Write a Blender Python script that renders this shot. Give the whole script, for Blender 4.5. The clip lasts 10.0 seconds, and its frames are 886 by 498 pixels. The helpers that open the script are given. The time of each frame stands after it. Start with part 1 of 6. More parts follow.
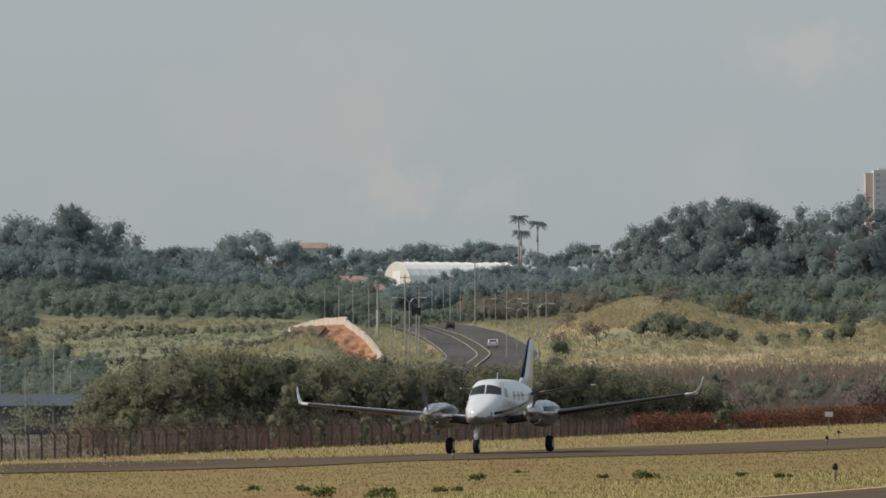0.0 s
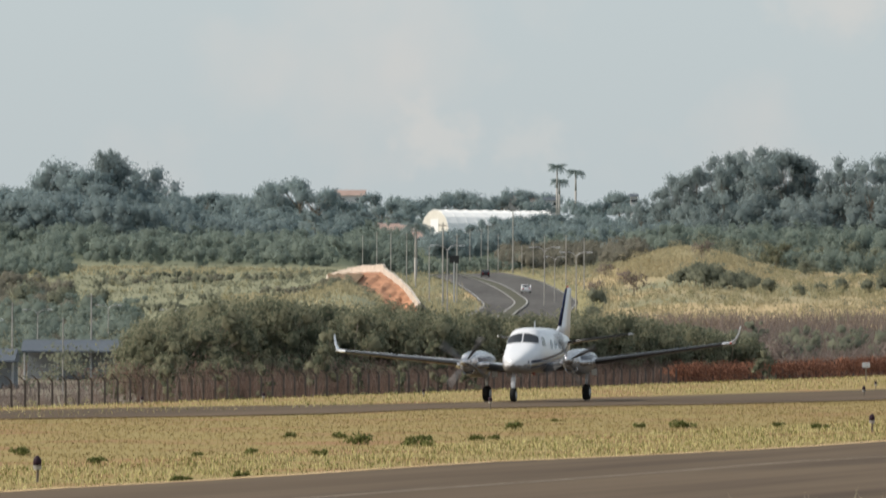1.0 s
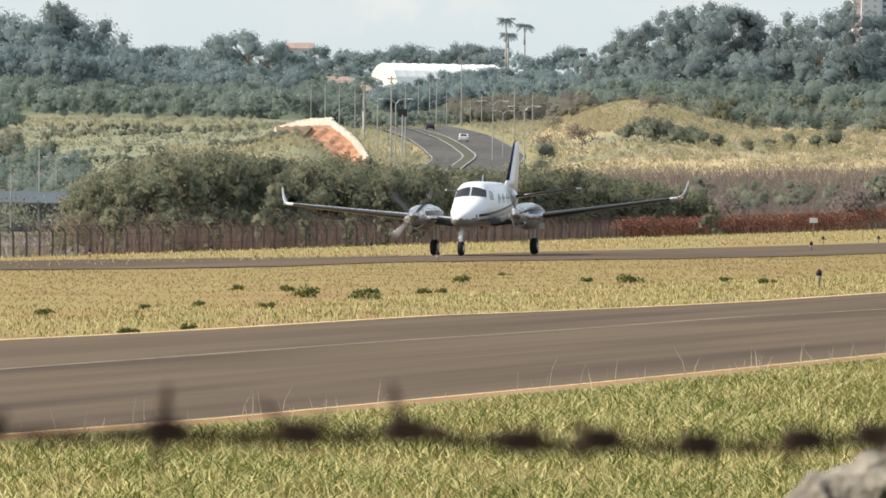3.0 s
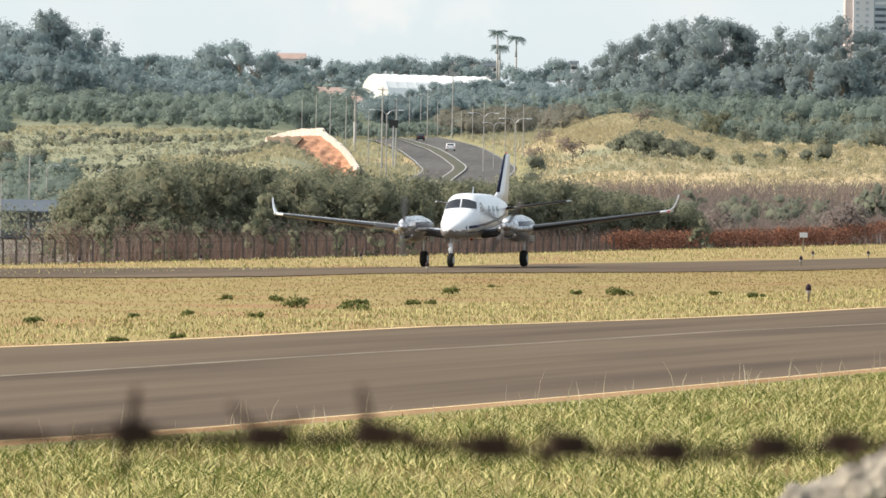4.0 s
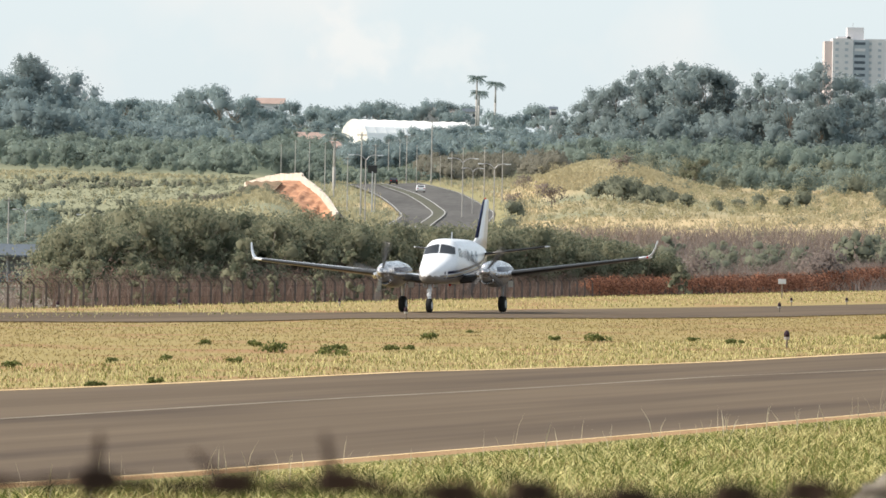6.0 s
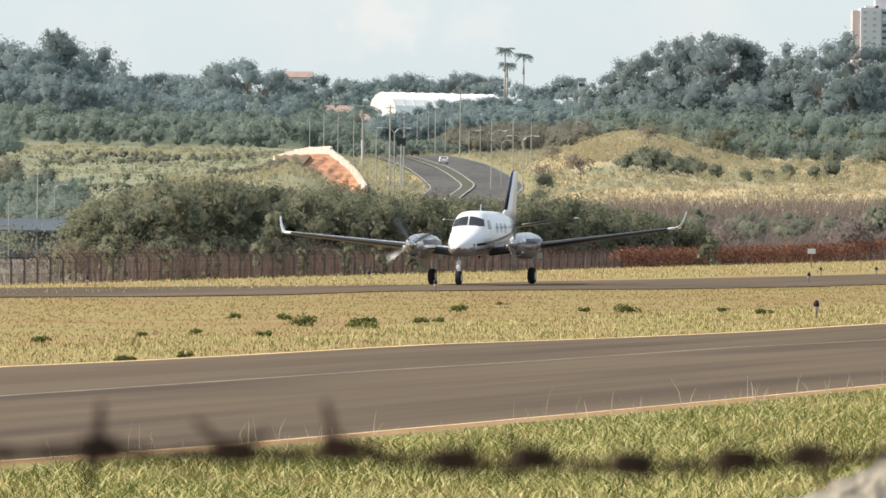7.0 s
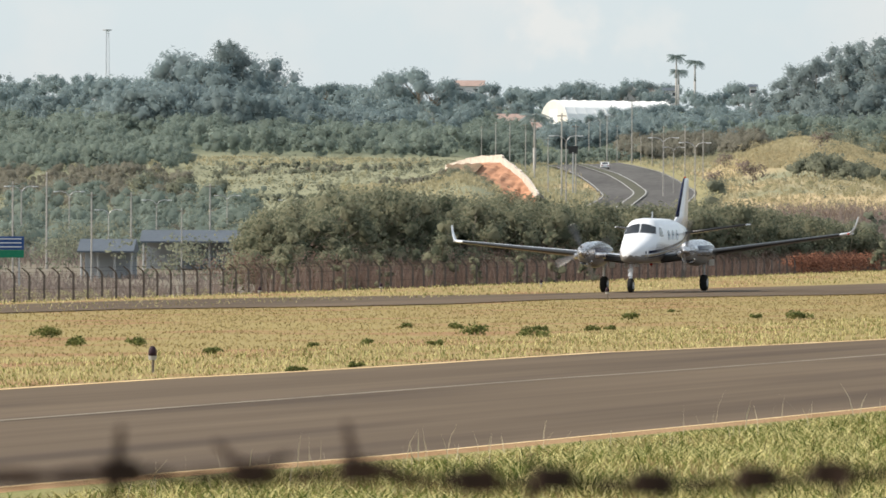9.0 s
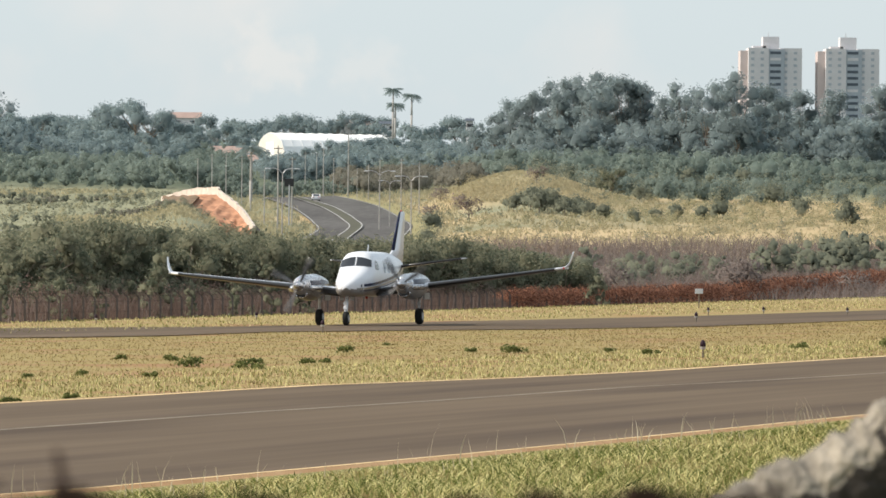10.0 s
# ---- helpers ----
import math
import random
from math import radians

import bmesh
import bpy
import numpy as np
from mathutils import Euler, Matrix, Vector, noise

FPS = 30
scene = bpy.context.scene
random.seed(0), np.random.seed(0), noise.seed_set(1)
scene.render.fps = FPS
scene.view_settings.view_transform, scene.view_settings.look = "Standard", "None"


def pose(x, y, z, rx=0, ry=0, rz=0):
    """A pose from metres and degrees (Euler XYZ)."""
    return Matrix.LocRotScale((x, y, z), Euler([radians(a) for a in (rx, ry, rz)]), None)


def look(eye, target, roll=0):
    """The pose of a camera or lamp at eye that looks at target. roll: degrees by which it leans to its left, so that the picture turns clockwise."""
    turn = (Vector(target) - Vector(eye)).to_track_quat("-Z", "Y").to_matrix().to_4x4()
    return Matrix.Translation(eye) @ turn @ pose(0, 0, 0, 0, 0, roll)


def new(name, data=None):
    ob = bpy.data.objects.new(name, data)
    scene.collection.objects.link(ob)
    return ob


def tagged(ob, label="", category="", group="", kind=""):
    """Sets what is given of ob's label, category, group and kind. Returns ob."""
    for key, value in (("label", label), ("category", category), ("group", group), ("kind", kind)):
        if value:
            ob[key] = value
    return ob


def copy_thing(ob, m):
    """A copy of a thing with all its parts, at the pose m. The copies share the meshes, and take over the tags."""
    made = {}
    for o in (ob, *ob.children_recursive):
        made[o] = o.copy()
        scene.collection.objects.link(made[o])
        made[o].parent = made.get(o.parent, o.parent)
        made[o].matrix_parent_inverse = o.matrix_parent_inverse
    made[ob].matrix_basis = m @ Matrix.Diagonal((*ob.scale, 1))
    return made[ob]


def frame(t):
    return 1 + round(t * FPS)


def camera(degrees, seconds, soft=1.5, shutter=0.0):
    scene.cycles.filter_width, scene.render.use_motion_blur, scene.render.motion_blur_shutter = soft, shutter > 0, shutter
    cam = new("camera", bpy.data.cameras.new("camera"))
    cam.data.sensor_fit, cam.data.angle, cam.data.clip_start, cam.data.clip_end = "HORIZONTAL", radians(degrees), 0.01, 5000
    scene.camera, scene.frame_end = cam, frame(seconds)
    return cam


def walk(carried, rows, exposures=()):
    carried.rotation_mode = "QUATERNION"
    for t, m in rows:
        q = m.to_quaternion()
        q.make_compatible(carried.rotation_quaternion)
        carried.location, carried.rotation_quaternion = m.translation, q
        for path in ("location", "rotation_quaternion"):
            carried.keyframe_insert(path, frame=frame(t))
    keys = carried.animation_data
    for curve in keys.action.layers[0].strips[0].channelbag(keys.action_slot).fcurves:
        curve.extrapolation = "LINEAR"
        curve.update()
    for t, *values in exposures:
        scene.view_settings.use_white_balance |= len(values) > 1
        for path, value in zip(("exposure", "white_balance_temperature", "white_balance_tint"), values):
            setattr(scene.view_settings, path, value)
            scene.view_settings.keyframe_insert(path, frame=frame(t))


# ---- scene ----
# ---- camera and its walk ----
LENS = 11500.0          # sighting unit: one part in 11500 of the distance
EYE = 2.2               # eye height over the airfield pavement
cam = camera(2 * math.degrees(math.atan(784.0 / LENS)), 10.0, soft=1.6, shutter=0.2)
cam.data.dof.use_dof = True
cam.data.dof.focus_distance = 260.0
cam.data.dof.aperture_fstop = 46.0

# seconds, sideways, up, axis bearing, axis rise, lean
HELD = (
    (0.0, -0.014, 0.002, 39.8, 256.3, -0.23),
    (0.5, -0.014, 0.002, 67.3, 202.1, 0.82),
    (0.7, -0.014, 0.002, -3.2, 209.6, 0.55),
    (0.9, -0.014, 0.002, -27.0, 207.9, 0.29),
    (1.0, -0.014, 0.002, -27.6, 164.3, 0.15),
    (1.2, -0.014, 0.002, -26.2, 82.9, 0.15),
    (1.5, -0.014, 0.002, -56.0, 33.0, 0.16),
    (2.0, -0.014, 0.002, -38.6, -7.8, 0.21),
    (2.5, -0.007, 0.004, 0.0, -4.0, 0.00),
    (3.0, -0.009, 0.004, 65.5, -94.6, 0.42),
    (3.2, -0.008, 0.003, 80.2, -114.0, 0.60),
    (4.3, -0.001, 0.001, 80.0, -58.6, 0.99),
    (4.5, -0.000, 0.000, 81.5, -55.2, 1.07),
    (5.0, -0.002, 0.000, 97.4, -90.2, 1.20),
    (5.3, -0.002, 0.002, 94.2, -98.9, 1.26),
    (5.5, -0.002, 0.003, 98.2, -15.1, 1.31),
    (5.7, -0.001, 0.003, 105.8, 8.3, 1.22),
    (6.8, 0.008, 0.001, 88.4, -28.8, 0.76),
    (7.0, 0.010, 0.001, 68.1, -42.7, 0.67),
    (7.5, 0.019, 0.001, 88.0, -43.8, 0.73),
    (8.0, 0.034, 0.003, 42.2, -22.3, 0.54),
    (8.5, 0.049, 0.003, -17.7, 8.7, 0.27),
    (8.6, 0.050, 0.004, -35.1, 18.8, 0.25),
    (8.7, 0.052, 0.004, -125.1, 17.5, 0.23),
    (8.9, 0.055, 0.005, -213.9, -20.7, 0.19),
    (9.0, 0.056, 0.005, -238.1, -30.2, 0.17),
    (9.1, 0.057, 0.005, -257.9, -30.0, 0.21),
    (9.2, 0.058, 0.005, -278.9, -27.2, 0.26),
    (9.3, 0.059, 0.006, -286.9, -12.5, 0.30),
    (9.4, 0.060, 0.006, -86.2, 29.5, 0.34),
    (9.5, 0.060, 0.006, -3.4, 36.6, 0.38),
    (9.6, 0.060, 0.006, 91.7, 40.7, 0.42),
    (9.7, 0.059, 0.005, 142.6, 45.1, 0.45),
    (9.8, 0.059, 0.005, 218.7, 36.9, 0.49),
    (9.9, 0.058, 0.004, 251.7, 33.3, 0.53),
    (10.0, 0.057, 0.004, 264.6, 31.0, 0.57),
)
PATH = []
for t, sx, sz, bear, rise, lean in HELD:
    eye = Vector((sx, 0.0, EYE + sz))
    PATH.append((t, look(eye, eye + Vector((bear, LENS, rise)), lean)))
walk(cam, PATH, exposures=[(0.0, -0.08), (0.5, 0.24), (1.0, 0.40), (1.5, 0.62), (2.5, 0.79), (3.2, 0.93), (4.4, 1.01), (5.7, 1.0), (6.8, 0.93), (8.5, 0.86), (10.0, 0.79)])

# ---- world and sun ----
SUN_TO = Vector((-0.77, -0.02, 0.63)).normalized()
world = bpy.data.worlds.new("sky")
scene.world = world
world.use_nodes = True
wn = world.node_tree
sky = wn.nodes.new("ShaderNodeTexSky")
sky.sky_type = "NISHITA"
sky.sun_disc = False
sky.sun_elevation = math.asin(SUN_TO.z)
sky.sun_rotation = math.atan2(SUN_TO.x, SUN_TO.y)
sky.air_density = 1.0
sky.dust_density = 3.0
sky.ozone_density = 2.5
back = wn.nodes["Background"]
back.inputs["Strength"].default_value = 0.15
# pale haze that thickens towards the horizon all round, with faint high cloud
wtc = wn.nodes.new("ShaderNodeTexCoord")
wsep = wn.nodes.new("ShaderNodeSeparateXYZ")
wn.links.new(wtc.outputs["Generated"], wsep.inputs[0])
wramp = wn.nodes.new("ShaderNodeMapRange")
wramp.inputs["From Min"].default_value, wramp.inputs["From Max"].default_value = 0.0, 0.16
wramp.inputs["To Min"].default_value, wramp.inputs["To Max"].default_value = 0.85, 0.75
wn.links.new(wsep.outputs["Z"], wramp.inputs["Value"])
wcl = wn.nodes.new("ShaderNodeTexNoise")
wcl.inputs["Scale"].default_value = 34.0
wcl.inputs["Detail"].default_value = 5
wn.links.new(wtc.outputs["Generated"], wcl.inputs["Vector"])
wcr = wn.nodes.new("ShaderNodeValToRGB")
wcr.color_ramp.elements[0].position, wcr.color_ramp.elements[1].position = 0.5, 0.75
wcr.color_ramp.elements[0].color, wcr.color_ramp.elements[1].color = (2.80, 3.14, 3.28, 1), (3.25, 3.30, 3.30, 1)
wn.links.new(wcl.outputs["Fac"], wcr.inputs[0])
wmix = wn.nodes.new("ShaderNodeMix")
wmix.data_type = "RGBA"
wn.links.new(wramp.outputs["Result"], wmix.inputs["Factor"])
wn.links.new(sky.outputs[0], wmix.inputs["A"])
wn.links.new(wcr.outputs[0], wmix.inputs["B"])
# two faint warm cloud puffs low over the ridge
last = wmix.outputs["Result"]
puff = wn.nodes.new("ShaderNodeTexNoise")
puff.inputs["Scale"].default_value = 260.0
puff.inputs["Detail"].default_value = 5
wn.links.new(wtc.outputs["Generated"], puff.inputs["Vector"])
for bear, rise, wide, high, dense in ((-40, 362, 88, 70, 0.26), (125, 352, 75, 50, 0.16), (690, 610, 150, 60, 0.20)):
    near_to = wn.nodes.new("ShaderNodeVectorMath")
    near_to.operation = "SUBTRACT"
    near_to.inputs[1].default_value = (bear / LENS, 1.0, rise / LENS)
    wn.links.new(wtc.outputs["Generated"], near_to.inputs[0])
    squash = wn.nodes.new("ShaderNodeVectorMath")
    squash.operation = "MULTIPLY"
    squash.inputs[1].default_value = (LENS / wide, 40.0, LENS / high)
    wn.links.new(near_to.outputs[0], squash.inputs[0])
    length = wn.nodes.new("ShaderNodeVectorMath")
    length.operation = "LENGTH"
    wn.links.new(squash.outputs[0], length.inputs[0])
    rag = wn.nodes.new("ShaderNodeMath")
    rag.operation = "MULTIPLY_ADD"
    rag.inputs[1].default_value = -2.0
    wn.links.new(puff.outputs["Fac"], rag.inputs[0])
    wn.links.new(length.outputs["Value"], rag.inputs[2])
    soft = wn.nodes.new("ShaderNodeMapRange")
    soft.interpolation_type = "SMOOTHSTEP"
    soft.inputs["From Min"].default_value, soft.inputs["From Max"].default_value = 0.25, -0.85
    soft.inputs["To Max"].default_value = dense
    wn.links.new(rag.outputs[0], soft.inputs["Value"])
    tint = wn.nodes.new("ShaderNodeMix")
    tint.data_type = "RGBA"
    tint.inputs["B"].default_value = (4.1, 3.6, 3.2, 1)
    wn.links.new(soft.outputs[0], tint.inputs["Factor"])
    wn.links.new(last, tint.inputs["A"])
    last = tint.outputs["Result"]
wn.links.new(last, back.inputs["Color"])
sun = new("sun", bpy.data.lights.new("sun", "SUN"))
sun.data.energy = 3.0
sun.data.angle = radians(0.6)
sun.data.color = (1.0, 0.91, 0.80)
sun.matrix_world = look(SUN_TO * 100, (0, 0, 0))


# ---- materials ----
def material(name, low, high, scale=2.0, rough=0.7, metal=0.0, bump=0.0, fine=None, island=0.0, obj=0.0, spec=0.15, stretch=(1, 1, 1), coords="Object"):
    m = bpy.data.materials.new(name)
    m.use_nodes = True
    nt = m.node_tree
    n, l = nt.nodes, nt.links
    bs = n["Principled BSDF"]
    bs.inputs["Roughness"].default_value = rough
    bs.inputs["Metallic"].default_value = metal
    bs.inputs["Specular IOR Level"].default_value = spec
    tc = n.new("ShaderNodeTexCoord")
    mp = n.new("ShaderNodeMapping")
    mp.inputs["Scale"].default_value = stretch
    l.new(tc.outputs[coords], mp.inputs["Vector"])
    big = n.new("ShaderNodeTexNoise")
    big.inputs["Scale"].default_value = scale
    big.inputs["Detail"].default_value = 4
    l.new(mp.outputs[0], big.inputs["Vector"])
    small = n.new("ShaderNodeTexNoise")
    small.inputs["Scale"].default_value = fine or scale * 9
    small.inputs["Detail"].default_value = 3
    l.new(mp.outputs[0], small.inputs["Vector"])
    mix = n.new("ShaderNodeMath")
    mix.operation = "MULTIPLY_ADD"
    mix.inputs[1].default_value = 0.55
    l.new(big.outputs["Fac"], mix.inputs[0])
    half = n.new("ShaderNodeMath")
    half.operation = "MULTIPLY"
    half.inputs[1].default_value = 0.45
    l.new(small.outputs["Fac"], half.inputs[0])
    l.new(half.outputs[0], mix.inputs[2])
    last = mix.outputs[0]
    if island or obj:
        src = n.new("ShaderNodeNewGeometry").outputs["Random Per Island"] if island else n.new("ShaderNodeObjectInfo").outputs["Random"]
        ad = n.new("ShaderNodeMath")
        ad.operation = "MULTIPLY_ADD"
        ad.inputs[1].default_value = island or obj
        l.new(src, ad.inputs[0])
        sub = n.new("ShaderNodeMath")
        sub.operation = "SUBTRACT"
        sub.inputs[1].default_value = (island or obj) / 2
        l.new(last, sub.inputs[0])
        l.new(sub.outputs[0], ad.inputs[2])
        last = ad.outputs[0]
    ramp = n.new("ShaderNodeValToRGB")
    ramp.color_ramp.elements[0].position, ramp.color_ramp.elements[1].position = 0.28, 0.72
    ramp.color_ramp.elements[0].color = (*low, 1)
    ramp.color_ramp.elements[1].color = (*high, 1)
    l.new(last, ramp.inputs[0])
    l.new(ramp.outputs[0], bs.inputs["Base Color"])
    if bump:
        b = n.new("ShaderNodeBump")
        b.inputs["Strength"].default_value = bump
        b.inputs["Distance"].default_value = 0.05
        l.new(small.outputs["Fac"], b.inputs["Height"])
        l.new(b.outputs[0], bs.inputs["Normal"])
    return m


def leafy(name, low, high, island=0.9, glow=0.25, airy=0.0):
    """Foliage: thin leaves that let some light through; airy: the share of gaps between a clump's small leaves."""
    m = material(name, low, high, scale=0.15, fine=1.5, rough=0.85, island=island, spec=0.05)
    n, l = m.node_tree.nodes, m.node_tree.links
    bs = n["Principled BSDF"]
    out = n["Material Output"]
    tr = n.new("ShaderNodeBsdfTranslucent")
    col = bs.inputs["Base Color"].links[0].from_socket
    l.new(col, tr.inputs["Color"])
    mx = n.new("ShaderNodeMixShader")
    mx.inputs[0].default_value = glow
    l.new(bs.outputs[0], mx.inputs[1])
    l.new(tr.outputs[0], mx.inputs[2])
    last = mx.outputs[0]
    if airy:
        gaps = n.new("ShaderNodeMixShader")
        gaps.inputs[0].default_value = airy
        l.new(last, gaps.inputs[1])
        l.new(n.new("ShaderNodeBsdfTransparent").outputs[0], gaps.inputs[2])
        last = gaps.outputs[0]
    l.new(last, out.inputs["Surface"])
    return m


